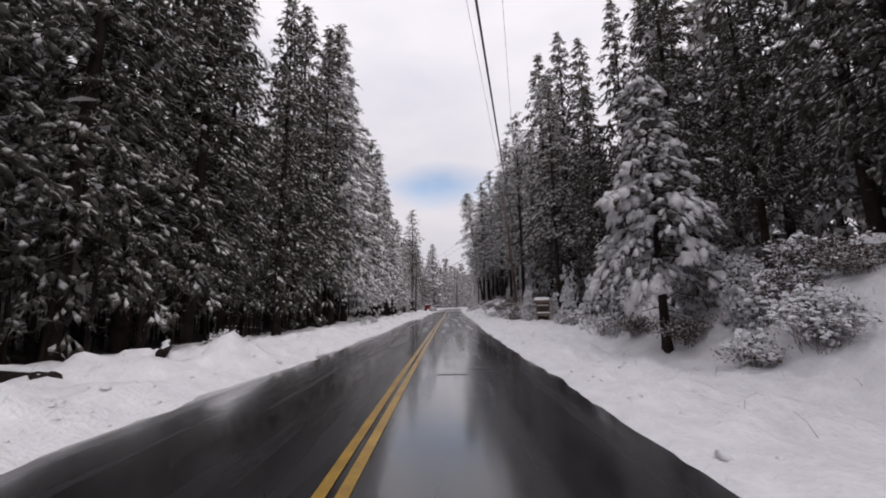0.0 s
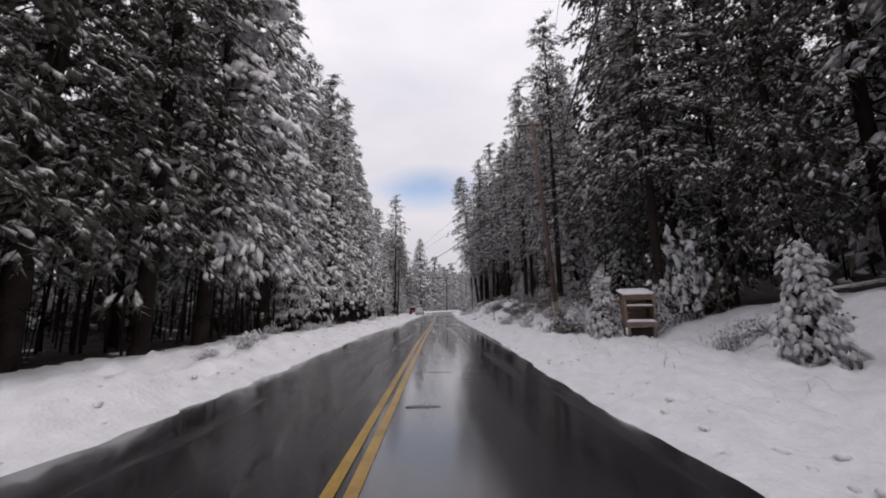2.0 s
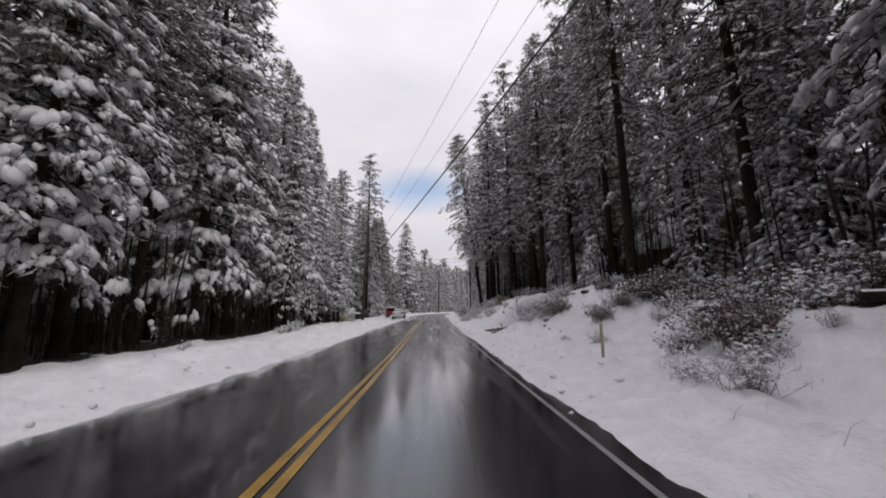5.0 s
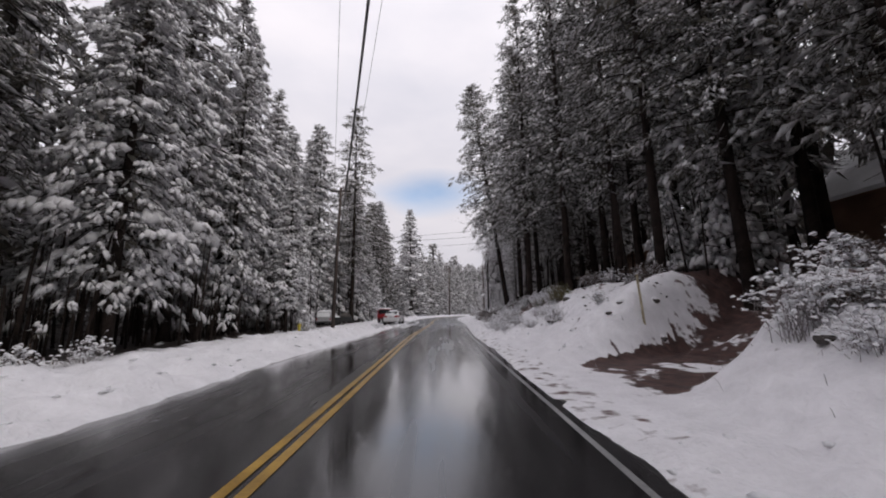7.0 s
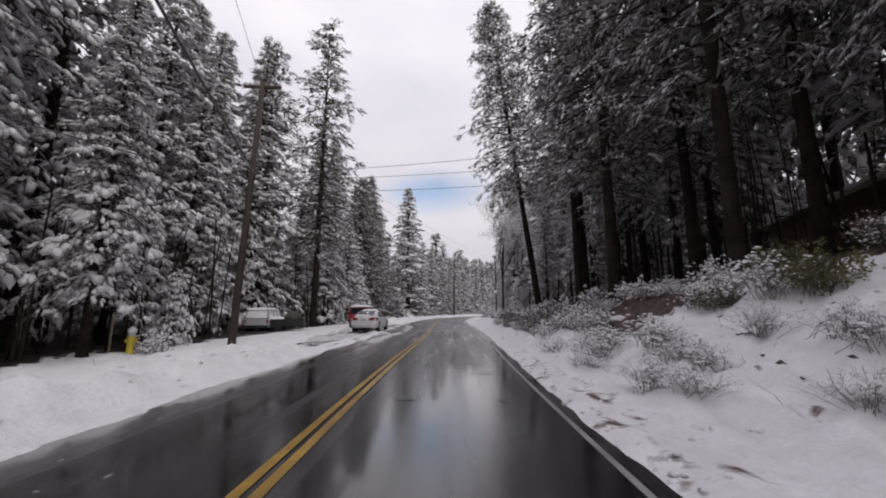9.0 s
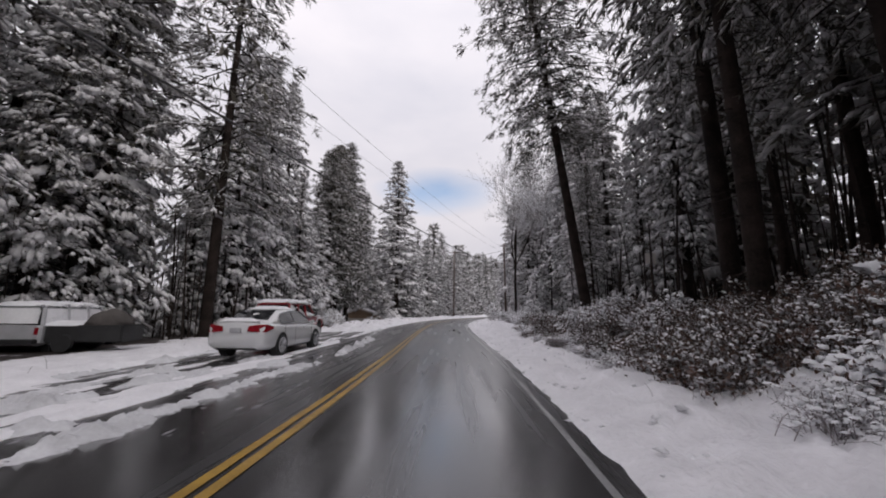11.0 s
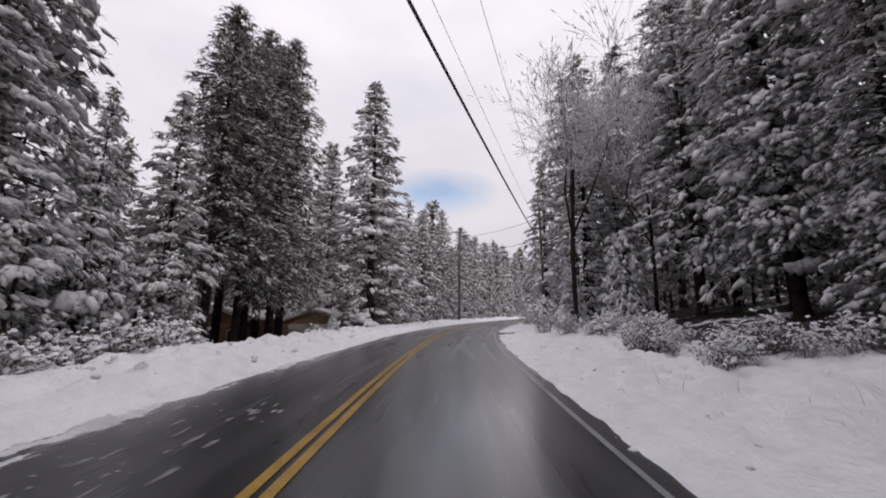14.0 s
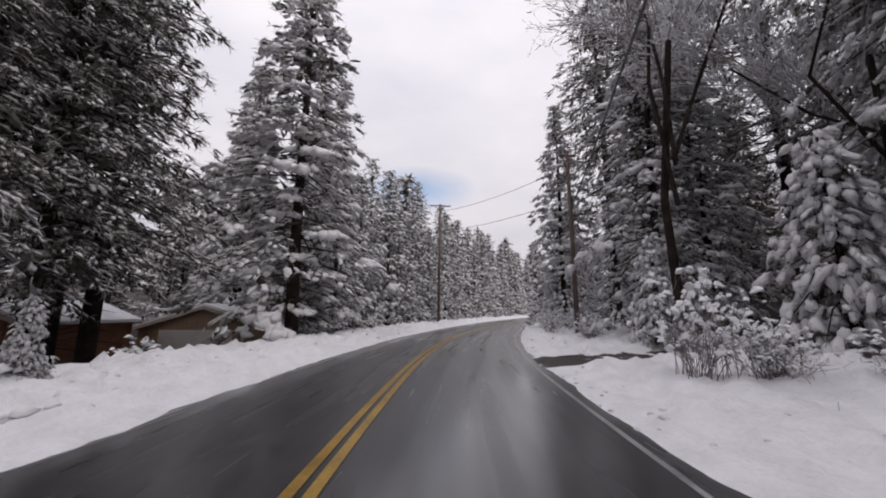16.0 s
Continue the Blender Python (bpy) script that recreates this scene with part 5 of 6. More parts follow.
marker_post(8.75, 71.4, 1.6, 0.038, "thin weathered driveway post standing in snow", (0, -3))
marker_post(-9.5, 88.2, 1.3, 0.035, "thin stake beside the hydrant")
marker_post(6.0, 52.0, 1.0, 0.04, "thin orange-brown stake in the snow bank")
marker_post(12.0, 126.5, 0.7, 0.04, "short stake in the snow")


def wooden_bin(x, y, turn):
    """A roadside wooden bin, open in front, under a sloping lid; snow on the rail and on the ledge."""
    root = thing("wooden_bin", Matrix.Translation((x, y, ground_z(x, y) + 0.02)) @ pose(0, 0, 0, 0, 0, turn), "open-fronted brown wooden roadside bin with snow on its ledges", "bin")
    for sx in (-0.55, 0.50):
        verts = [(sx + a, yy, z) for a in (0.0, 0.05) for yy, z in ((-0.42, 0.38), (0.42, 0.38), (0.42, 1.90), (-0.42, 1.72))]
        arr_part("side_panel", verts, [(0, 1, 2, 3), (7, 6, 5, 4), (0, 4, 5, 1), (1, 5, 6, 2), (2, 6, 7, 3), (3, 7, 4, 0)], M_wood_bin, root)
    for k in range(5):
        bm = bmesh.new()
        box(bm, -0.50, 0.50, 0.36, 0.40, 0.40 + 0.29 * k, 0.68 + 0.29 * k, 0.006)
        part("back_board", bm, M_wood_bin, root)
    bm = bmesh.new()
    box(bm, -0.50, 0.50, -0.42, 0.36, 0.40, 0.45, 0.006)
    part("floor", bm, M_wood_bin, root)
    bm = bmesh.new()
    box(bm, -0.58, 0.58, -0.47, -0.42, 0.42, 0.62, 0.01)
    ledge = part("ledge", bm, M_wood_bin, root)
    snow_cap(root, -0.57, 0.57, -0.50, -0.38, 0.62, 0.09, 41, "lumps of snow lying on the ledge", 0.01)
    bm = bmesh.new()
    box(bm, -0.55, 0.55, -0.46, -0.40, 1.20, 1.27, 0.008)
    part("rail", bm, M_wood_bin, root)
    snow_cap(root, -0.54, 0.54, -0.47, -0.39, 1.27, 0.05, 42, "strip of snow along the rail", 0.0)
    bm = bmesh.new()
    box(bm, -0.50, 0.50, -0.40, -0.37, 1.50, 1.70, 0.006)
    part("fascia", bm, M_wood_bin, root)
    bm = bmesh.new()
    bmesh.ops.create_cube(bm, size=1.0, matrix=pose(0, 0, 1.82, 12, 0, 0) @ Matrix.Diagonal((1.22, 1.02, 0.05, 1)))
    part("lid", bm, M_wood_bin, root)
    snow = snow_cap(root, -0.60, 0.60, -0.50, 0.50, 0.025, 0.09, 5, "slab of snow on the lid")
    snow.matrix_local = pose(0, 0, 1.82, 12, 0, 0)
    for sx in (-0.52, 0.44):
        for sy in (-0.42, 0.34):
            bm = bmesh.new()
            box(bm, sx, sx + 0.09, sy, sy + 0.09, -0.25, 0.40, 0.008)
            part("leg", bm, M_wood_bin, root)
    bm = bmesh.new()
    box(bm, -0.42, 0.42, -0.36, -0.32, 0.02, 0.38, 0.006)
    part("skirt", bm, M_bark, root, "dark board below the ledge")


wooden_bin(8.72, 32.2, -13)


def boulder(x, y, r, seed, tall=0.8):
    rng = np.random.default_rng(seed)
    root = thing("boulder", Matrix.Translation((x, y, ground_z(x, y) - 0.1 * r)) @ pose(0, 0, 0, 0, 0, float(rng.uniform(0, 360))), "dark weathered boulder with snow on its top", "boulder")
    bm = bmesh.new()
    bmesh.ops.create_icosphere(bm, subdivisions=3, radius=r)
    for v in bm.verts:
        k = 1 + 0.35 * noise.noise(v.co * (1.3 / r) + Vector((seed, 0, 0))) + 0.12 * noise.noise(v.co * (4 / r))
        v.co = Vector((v.co.x * k * 1.15, v.co.y * k, v.co.z * k * tall))
    snow = bm.copy()
    part("rock", bm, M_rock, root)
    bmesh.ops.delete(snow, geom=[f for f in snow.faces if f.normal.z < 0.45], context="FACES")
    for v in snow.verts:
        v.co += Vector((0, 0, 0.02 if v.is_boundary else 0.09 * r + 0.05))
    part("snow", snow, M_tree_snow, root, "blanket of snow on the rock", True)


for x, y, r, k in ((10.1, 22.4, 0.85, 0.85), (11.8, 21.6, 0.8, 0.8), (12.8, 10.5, 0.7, 0.8), (9.4, 52.5, 0.35, 0.7), (8.6, 88.0, 0.24, 0.9), (9.6, 80.2, 0.3, 0.9), (8.3, 71.9, 0.14, 0.7), (9.3, 71.4, 0.13, 0.7), (9.7, 72.2, 0.12, 0.7), (7.6, 71.4, 0.09, 0.6), (8.9, 63.0, 0.16, 0.6), (7.6, 61.2, 0.14, 0.6), (9.6, 60.8, 0.2, 0.6), (7.2, 64.4, 0.12, 0.6), (8.3, 42.6, 0.15, 0.6), (7.4, 45.0, 0.13, 0.6)):
    boulder(x, y, r, int(x * 10 + y), k)


def log(x, y, l, r, turn, tip=0.0):
    root = thing("fallen_log", Matrix.Translation((x, y, ground_z(x, y) + r * 0.8)) @ pose(0, 0, 0, tip, 0, turn), "fallen dark log with a strip of snow along its top", "log")
    verts, faces = [], []
    tube([(0, -l / 2, 0), (0.04, -l / 6, 0.02), (-0.03, l / 6, 0.0), (0.02, l / 2, 0.01)], [r, r * 0.95, r * 0.88, r * 0.8], 10, verts, faces)
    faces += [tuple(range(9, -1, -1)), tuple(range(30, 40))]
    arr_part("wood", verts, faces, M_bark, root, True)
    verts, faces = [], []
    tube([(0, -l / 2, r * 0.55), (0.04, -l / 6, r * 0.62), (-0.03, l / 6, r * 0.55), (0.02, l / 2, r * 0.5)], [r * 0.5, r * 0.7, r * 0.65, r * 0.5], 8, verts, faces)
    arr_part("snow", verts, faces, M_tree_snow, root, True, "strip of snow")


log(-9.2, 7.6, 4.5, 0.17, 70)
log(-7.6, 10.2, 3.6, 0.12, 35)
log(-8.8, 6.2, 4.0, 0.10, 78)
log(9.6, 47.0, 3.0, 0.12, 60)

root = thing("sign_board", Matrix.Translation((13.9, 107.0, ground_z(13.9, 107.0))), "small blank white sign on a thin post among pines", "sign")
bm = bmesh.new()
cyl(bm, 0.04, 0.04, (0, 0, -0.3), (0, 0, 3.0), 8)
part("post", bm, M_pole, root)
bm = bmesh.new()
box(bm, -0.28, 0.28, -0.06, -0.03, 2.5, 3.05, 0.01)
part("panel", bm, M_cream, root)


# ---- vehicles ----
def loft(bm, sections):
    """A skin over rings; a section is (y, half outline of (x, z) from bottom to top), mirrored to both sides."""
    rings = []
    for y, half in sections:
        ring = [bm.verts.new((x, y, z)) for x, z in half] + [bm.verts.new((-x, y, z)) for x, z in reversed(half) if x > 0.001]
        rings.append(ring)
    n = len(rings[0])
    for a, b in zip(rings, rings[1:]):
        for k in range(n):
            bm.faces.new((a[k], a[(k + 1) % n], b[(k + 1) % n], b[k]))
    bm.faces.new(list(reversed(rings[0])))
    bm.faces.new(rings[-1])
    bmesh.ops.recalc_face_normals(bm, faces=bm.faces)
    return bm


def rod(bm, a, b, r):
    return cyl(bm, r, r, a, b, 6)


def wheel(parent, x, y, r, w, spokes, rim_mat):
    side = 1 if x > 0 else -1
    bm = bmesh.new()
    cyl(bm, r, r, (x - w / 2, y, r), (x + w / 2, y, r), 28)
    bmesh.ops.bevel(bm, geom=[e for e in bm.edges if e.calc_face_angle(0) > 1.0], offset=0.035, segments=2, affect="EDGES")
    tyre = part("wheel", bm, M_black, parent, "black tyre", True)
    bm = bmesh.new()
    face = x + side * (w / 2 + 0.004)
    cyl(bm, r * 0.68, r * 0.68, (face - side * 0.05, y, r), (face, y, r), 24)
    part("rim_well", bm, M_black, tyre)
    bm = bmesh.new()
    for k in range(spokes):
        a = 2 * math.pi * k / spokes
        c, si = math.cos(a), math.sin(a)
        rod(bm, (face + side * 0.012, y + c * 0.05, r + si * 0.05), (face + side * 0.012, y + c * r * 0.66, r + si * r * 0.66), 0.024)
    cyl(bm, 0.06, 0.05, (face, y, r), (face + side * 0.03, y, r), 12)
    for k in range(24):
        a, b = 2 * math.pi * k / 24, 2 * math.pi * (k + 1) / 24
        rod(bm, (face + side * 0.008, y + math.cos(a) * r * 0.67, r + math.sin(a) * r * 0.67), (face + side * 0.008, y + math.cos(b) * r * 0.67, r + math.sin(b) * r * 0.67), 0.014)
    part("rim", bm, rim_mat, tyre, "spoked alloy rim")


def plate_part(name, parent, mat, pts, label="", thick=0.012):
    """A thin panel through the points, given its thickness along its normal."""
    bm = bmesh.new()
    f = bm.faces.new([bm.verts.new(q) for q in pts])
    bm.normal_update()
    r = bmesh.ops.extrude_face_region(bm, geom=[f])
    nv = f.normal.copy()
    for v in r["geom"]:
        if isinstance(v, bmesh.types.BMVert):
            v.co += nv * thick
    bmesh.ops.recalc_face_normals(bm, faces=bm.faces)
    return part(name, bm, mat, parent, label)


def sedan(x, y, turn):
    g = road_z(y) + 0.0
    root = thing("sedan", Matrix.Translation((x, y, g)) @ pose(0, 0, 0, 0, 0, turn), "white four-door sedan with snow on its roof, parked roadside", "car")
    W = 0.91

    def half(w, zb, zs, zt):
        return [(w * 0.78, zb), (w * 0.97, zb + 0.10), (w, 0.56), (w * 0.985, zs - 0.08), (w * 0.90, zs), (w * 0.55, zt), (0.0, zt + 0.015)]
    secs = [(-2.43, half(0.74, 0.36, 0.90, 0.98)), (-2.36, half(0.84, 0.29, 0.99, 1.06)), (-2.10, half(0.895, 0.24, 0.98, 1.07)), (-1.70, half(W, 0.22, 0.98, 1.06)), (-0.9, half(W, 0.20, 0.97, 1.02)), (0.2, half(W, 0.20, 0.95, 1.0)),
            (1.1, half(W, 0.20, 0.92, 0.98)), (1.6, half(0.90, 0.21, 0.87, 0.93)), (2.05, half(0.86, 0.22, 0.78, 0.84)), (2.30, half(0.78, 0.25, 0.68, 0.73)), (2.42, half(0.62, 0.34, 0.56, 0.60))]
    body = part("body", loft(bmesh.new(), secs), M_white_car, root, smooth=True)

    def gh(wb, wt, z):
        return [(wb, 0.90), (wb - 0.01, 0.99), (0.5 * (wb + wt) - 0.005, 0.5 * (0.97 + z)), (wt, z - 0.07), (wt - 0.06, z - 0.02), (wt - 0.16, z + 0.005), (0.0, z + 0.03)]
    part("cabin", loft(bmesh.new(), [(-1.98, gh(0.74, 0.73, 1.05)), (-1.82, gh(0.77, 0.70, 1.10)), (-1.45, gh(0.81, 0.64, 1.28)), (-1.10, gh(0.83, 0.61, 1.40)), (-0.7, gh(0.84, 0.615, 1.44)), (-0.3, gh(0.84, 0.62, 1.45)), (0.1, gh(0.84, 0.615, 1.44)), (0.42, gh(0.84, 0.61, 1.40)), (0.85, gh(0.82, 0.68, 1.19)), (1.26, gh(0.80, 0.76, 1.00))]), M_white_car, root, smooth=True)

    def side(sx, yy, z):
        return (sx * (0.845 - 0.545 * (z - 0.99) - 0.035 * max(0.0, yy - 0.4)), yy, z)
    plate_part("windscreen", root, M_glass, [(-0.70, 1.16, 1.05), (0.70, 1.16, 1.05), (0.66, 0.85, 1.205), (0.55, 0.46, 1.405), (-0.55, 0.46, 1.405), (-0.66, 0.85, 1.205)], "dark windscreen", 0.02)
    plate_part("rear_window", root, M_glass, [(-0.60, -1.80, 1.115), (-0.56, -1.45, 1.295), (-0.50, -1.15, 1.405), (0.50, -1.15, 1.405), (0.56, -1.45, 1.295), (0.60, -1.80, 1.115)], "dark rear window", 0.02)
    for sx in (-1, 1):
        plate_part("side_window", root, M_glass, [side(sx, *q) for q in ((0.98, 1.0), (-0.38, 1.0), (-0.38, 1.365), (0.05, 1.37), (0.34, 1.345))][::-sx], "dark front side window", 0.012)
        plate_part("side_window", root, M_glass, [side(sx, *q) for q in ((-0.46, 1.0), (-1.34, 1.02), (-1.46, 1.10), (-1.22, 1.27), (-0.95, 1.35), (-0.46, 1.37))][::-sx], "dark rear side window", 0.012)
        plate_part("pillar", root, M_black, [side(sx, *q) for q in ((-0.38, 0.995), (-0.46, 0.995), (-0.46, 1.375), (-0.38, 1.375))][::-sx], "", 0.008)
        bm = bmesh.new()
        for q0, q1 in (((1.02, 0.985), (-1.36, 0.995)), ((-1.36, 0.995), (-1.50, 1.11)), ((-1.50, 1.11), (-1.23, 1.30)), ((-1.23, 1.30), (-0.46, 1.395)), ((-0.46, 1.395), (0.34, 1.37)), ((0.34, 1.37), (1.02, 0.985))):
            rod(bm, side(sx, *q0), side(sx, *q1), 0.012)
        part("window_trim", bm, M_chrome, root, "thin bright window trim")
        for yy in (0.28, -0.75):
            bm = bmesh.new()
            box(bm, sx * 0.905 - 0.012, sx * 0.905 + 0.012, yy - 0.10, yy + 0.10, 0.80, 0.83, 0.006)
            part("door_handle", bm, M_chrome, root, "chrome door handle")
        for yy in (0.95, -0.42, -1.22):
            bm = bmesh.new()
            box(bm, sx * 0.909 - 0.002, sx * 0.909 + 0.002, yy - 0.006, yy + 0.006, 0.30, 0.93)
            part("door_gap", bm, M_black, root)
        bm = bmesh.new()
        box(bm, min(sx * 0.86, sx * 1.02), max(sx * 0.86, sx * 1.02), 0.86, 0.98, 0.94, 1.06, 0.03)
        part("wing_mirror", bm, M_white_car, root)
        low = [(0.36, -2.475, 0.80), (0.66, -2.465, 0.77), (0.85, -2.36, 0.77), (0.925, -2.10, 0.86)]
        high = [(0.38, -2.445, 0.94), (0.66, -2.425, 0.985), (0.83, -2.34, 0.99), (0.90, -2.08, 0.93)]
        bm = bmesh.new()
        rim = [[bm.verts.new((sx * a, b + dy, c)) for a, b, c in row] for row, dy in ((low, 0), (high, 0), (high, 0.09), (low, 0.09))]
        for k in range(3):
            for i in range(4):
                bm.faces.new((rim[i][k], rim[i][k + 1], rim[(i + 1) % 4][k + 1], rim[(i + 1) % 4][k]))
        bmesh.ops.recalc_face_normals(bm, faces=bm.faces)
        part("tail_lamp", bm, M_tail, root, "red wedge-shaped tail lamp")
        plate_part("headlamp", root, M_plate, [(sx * 0.50, 2.36, 0.60), (sx * 0.83, 2.08, 0.64), (sx * 0.83, 2.04, 0.76), (sx * 0.52, 2.28, 0.72)][::-sx], "pale headlamp", 0.02)
        for yy in (-1.39, 1.39):
            bm = bmesh.new()
            cyl(bm, 0.375, 0.375, (sx * 0.70, yy, 0.35), (sx * 0.917, yy, 0.35), 28)
            part("wheel_arch", bm, M_black, root)
            wheel(root, sx * 0.815, yy, 0.335, 0.225, 9, M_chrome)
    bm = bmesh.new()
    box(bm, -0.17, 0.17, -2.475, -2.44, 0.76, 0.89, 0.01)
    part("plate", bm, M_plate, root, "plain grey plate")
    bm = bmesh.new()
    box(bm, -0.62, 0.62, -2.40, -2.25, 0.26, 0.34, 0.03)
    part("bumper_trim", bm, M_black, root)
    bm = bmesh.new()
    box(bm, -0.66, 0.66, -2.40, -2.26, 1.05, 1.09, 0.015)
    part("boot_lip", bm, M_white_car, root)
    snow_cap(root, -0.46, 0.46, -0.95, 0.1, 1.465, 0.09, 61, "slab of snow on the roof", 0.02)
    snow_cap(root, -0.62, 0.40, -2.30, -1.92, 1.06, 0.11, 62, "snow on the boot lid", 0.02)
    snow_cap(root, -0.7, 0.7, 1.2, 2.0, 0.93, 0.05, 63, "thin snow on the bonnet", 0.02)


def off_roader(x, y, turn, paint, label, buried=0.0, name="off_roader"):
    g = ground_z(x, y) if buried else road_z(y) + 0.03
    root = thing(name, Matrix.Translation((x, y, g - buried)) @ pose(0, 0, 0, 0, 0, turn), label, "car")

    def half(w, zb, zs, zt):
        return [(w * 0.80, zb), (w * 0.98, zb + 0.08), (w, 0.80), (w, zs - 0.05), (w * 0.94, zs), (w * 0.5, zt), (0.0, zt + 0.02)]
    W = 0.84
    part("body", loft(bmesh.new(), [(-2.12, half(0.78, 0.50, 1.06, 1.08)), (-2.05, half(W, 0.46, 1.10, 1.12)), (-1.2, half(W, 0.44, 1.10, 1.12)), (0.6, half(W, 0.44, 1.08, 1.10)), (0.95, half(W, 0.44, 1.05, 1.12)), (1.7, half(0.83, 0.46, 1.00, 1.06)), (2.05, half(0.80, 0.50, 0.94, 0.99)), (2.13, half(0.72, 0.56, 0.88, 0.92))]), paint, root, smooth=False)

    def gh(wb, wt, z):
        return [(wb, 1.06), (wb, 1.11), (wt, z - 0.06), (wt - 0.06, z), (0.0, z + 0.02)]
    part("greenhouse", loft(bmesh.new(), [(-2.06, gh(0.78, 0.72, 1.14)), (-1.92, gh(0.79, 0.68, 1.66)), (-0.5, gh(0.79, 0.69, 1.68)), (0.22, gh(0.79, 0.68, 1.66)), (0.86, gh(0.77, 0.74, 1.14))]), M_glass, root, "dark side glass partly plastered with snow")
    part("roof", loft(bmesh.new(), [(-2.0, [(0.70, 1.61), (0.63, 1.69), (0, 1.71)]), (-0.5, [(0.71, 1.63), (0.65, 1.71), (0, 1.735)]), (0.26, [(0.70, 1.60), (0.62, 1.68), (0, 1.70)])]), paint, root)
    for sx in (-1, 1):
        for a, b in (((0.79, 0.84, 1.10), (0.69, 0.24, 1.64)), ((0.80, -0.30, 1.08), (0.70, -0.30, 1.64)), ((0.80, -1.10, 1.08), (0.70, -1.10, 1.64)), ((0.79, -2.03, 1.10), (0.69, -1.93, 1.64))):
            bm = bmesh.new()
            rod(bm, (sx * a[0], a[1], a[2]), (sx * b[0], b[1], b[2]), 0.055)
            part("pillar", bm, paint, root)
        for k, (ya, yb) in enumerate(((-0.22, 0.45), (-1.02, -0.38))):
            plate_part("window_snow", root, M_tree_snow, [(sx * 0.795, ya, 1.10), (sx * 0.795, yb + 0.28 * (k == 0), 1.10), (sx * 0.785, yb + 0.22 * (k == 0), 1.20), (sx * 0.772, (ya + yb) / 2, 1.27 + 0.1 * k), (sx * 0.765, ya, 1.34 + 0.12 * k)][::sx], "snow stuck to the lower glass", 0.02)
        for yy in (-0.30, 0.72):
            bm = bmesh.new()
            box(bm, sx * 0.842 - 0.003, sx * 0.842 + 0.003, yy - 0.007, yy + 0.007, 0.55, 1.06)
            part("door_gap", bm, M_black, root)
        bm = bmesh.new()
        box(bm, min(sx * 0.80, sx * 0.90), max(sx * 0.80, sx * 0.90), -0.75, 0.85, 0.43, 0.48, 0.01)
        step = part("side_step", bm, M_black, root)
        snow_cap(root, min(sx * 0.80, sx * 0.89), max(sx * 0.80, sx * 0.89), -0.72, 0.82, 0.48, 0.035, 71 + sx, "snow on the side step", 0.0)
        bm = bmesh.new()
        box(bm, min(sx * 0.82, sx * 0.98), max(sx * 0.82, sx * 0.98), 0.62, 0.74, 1.10, 1.26, 0.03)
        part("wing_mirror", bm, M_black, root)
        plate_part("headlamp", root, M_plate, [(sx * 0.48, 2.135, 0.72), (sx * 0.70, 2.135, 0.72), (sx * 0.70, 2.125, 0.86), (sx * 0.48, 2.125, 0.86)][::-sx], "square headlamp", 0.02)
        plate_part("tail_lamp", root, M_tail, [(sx * 0.66, -2.13, 0.80), (sx * 0.78, -2.13, 0.80), (sx * 0.78, -2.12, 1.02), (sx * 0.66, -2.12, 1.02)][::sx], "red tail lamp", 0.02)
        for yy in (-1.32, 1.33):
            bm = bmesh.new()
            cyl(bm, 0.43, 0.43, (sx * 0.60, yy, 0.47), (sx * 0.852, yy, 0.47), 24)
            part("wheel_arch", bm, M_black, root)
            av, af = [], []
            tube([(sx * 0.862, yy + 0.45 * math.cos(a), 0.47 + 0.45 * math.sin(a)) for a in np.linspace(0, math.pi, 13)], [0.035] * 13, 8, av, af)
            arr_part("arch_flare", av, af, paint, root, True)
            # rims in dark grey: the shade around the wheels is put into their colour
            wheel(root, sx * 0.76, yy, 0.37, 0.24, 6, M_rock)
        v, f = lumps(np.random.default_rng(5), np.array([(sx * 0.84, 1.33 + 0.42 * math.cos(q), 0.52 + 0.46 * math.sin(q)) for q in np.arange(0.3, 2.9, 0.2)]), np.array([(0.1, 1.0, 0.2)] * 13), np.array([(0.10, 0.05, 0.05)] * 13), DOME, DOME_F)
        arr_part("arch_snow", v.tolist(), f.tolist(), M_tree_snow, root, True, "snow crusted over the front arch")
        # lumpy half-melted edges of the snow on the roof, the bonnet and along the window sills
        rng = np.random.default_rng(15 + sx)
        edge = [(sx * rng.uniform(0.62, 0.71), q, rng.uniform(1.67, 1.76)) for q in rng.uniform(-2.05, 0.3, 46)]
        edge += [(sx * rng.uniform(0.1, 0.80), q, 1.12 - 0.09 * max(0.0, q - 1.0) + rng.uniform(-0.01, 0.03)) for q in rng.uniform(0.85, 2.0, 44)]
        edge += [(sx * rng.uniform(0.785, 0.815), q, rng.uniform(1.08, 1.16)) for q in rng.uniform(-2.0, 0.75, 40)]
        edge += [(sx * rng.uniform(0.705, 0.80), rng.uniform(-1.95, -1.2), rng.uniform(1.12, 1.5)) for q in range(8)]
        v, f = lumps(rng, np.array(edge), rng.normal(0, 1, (len(edge), 3)) * (0.2, 1, 0.1), np.array((0.13, 0.05, 0.045)) * rng.uniform(0.5, 1.4, (len(edge), 1)), DOME, DOME_F)
        tagged(arr_part("snow_crust", v.tolist(), f.tolist(), M_tree_snow, root, True, "rough half-melted snow along the edges"), kind="stuff")
    bm = bmesh.new()
    box(bm, -0.80, 0.80, 2.12, 2.24, 0.52, 0.66, 0.02)
    part("front_bumper", bm, M_black, root)
    bm = bmesh.new()
    box(bm, -0.80, 0.80, -2.26, -2.10, 0.52, 0.66, 0.02)
    part("rear_bumper", bm, M_black, root)
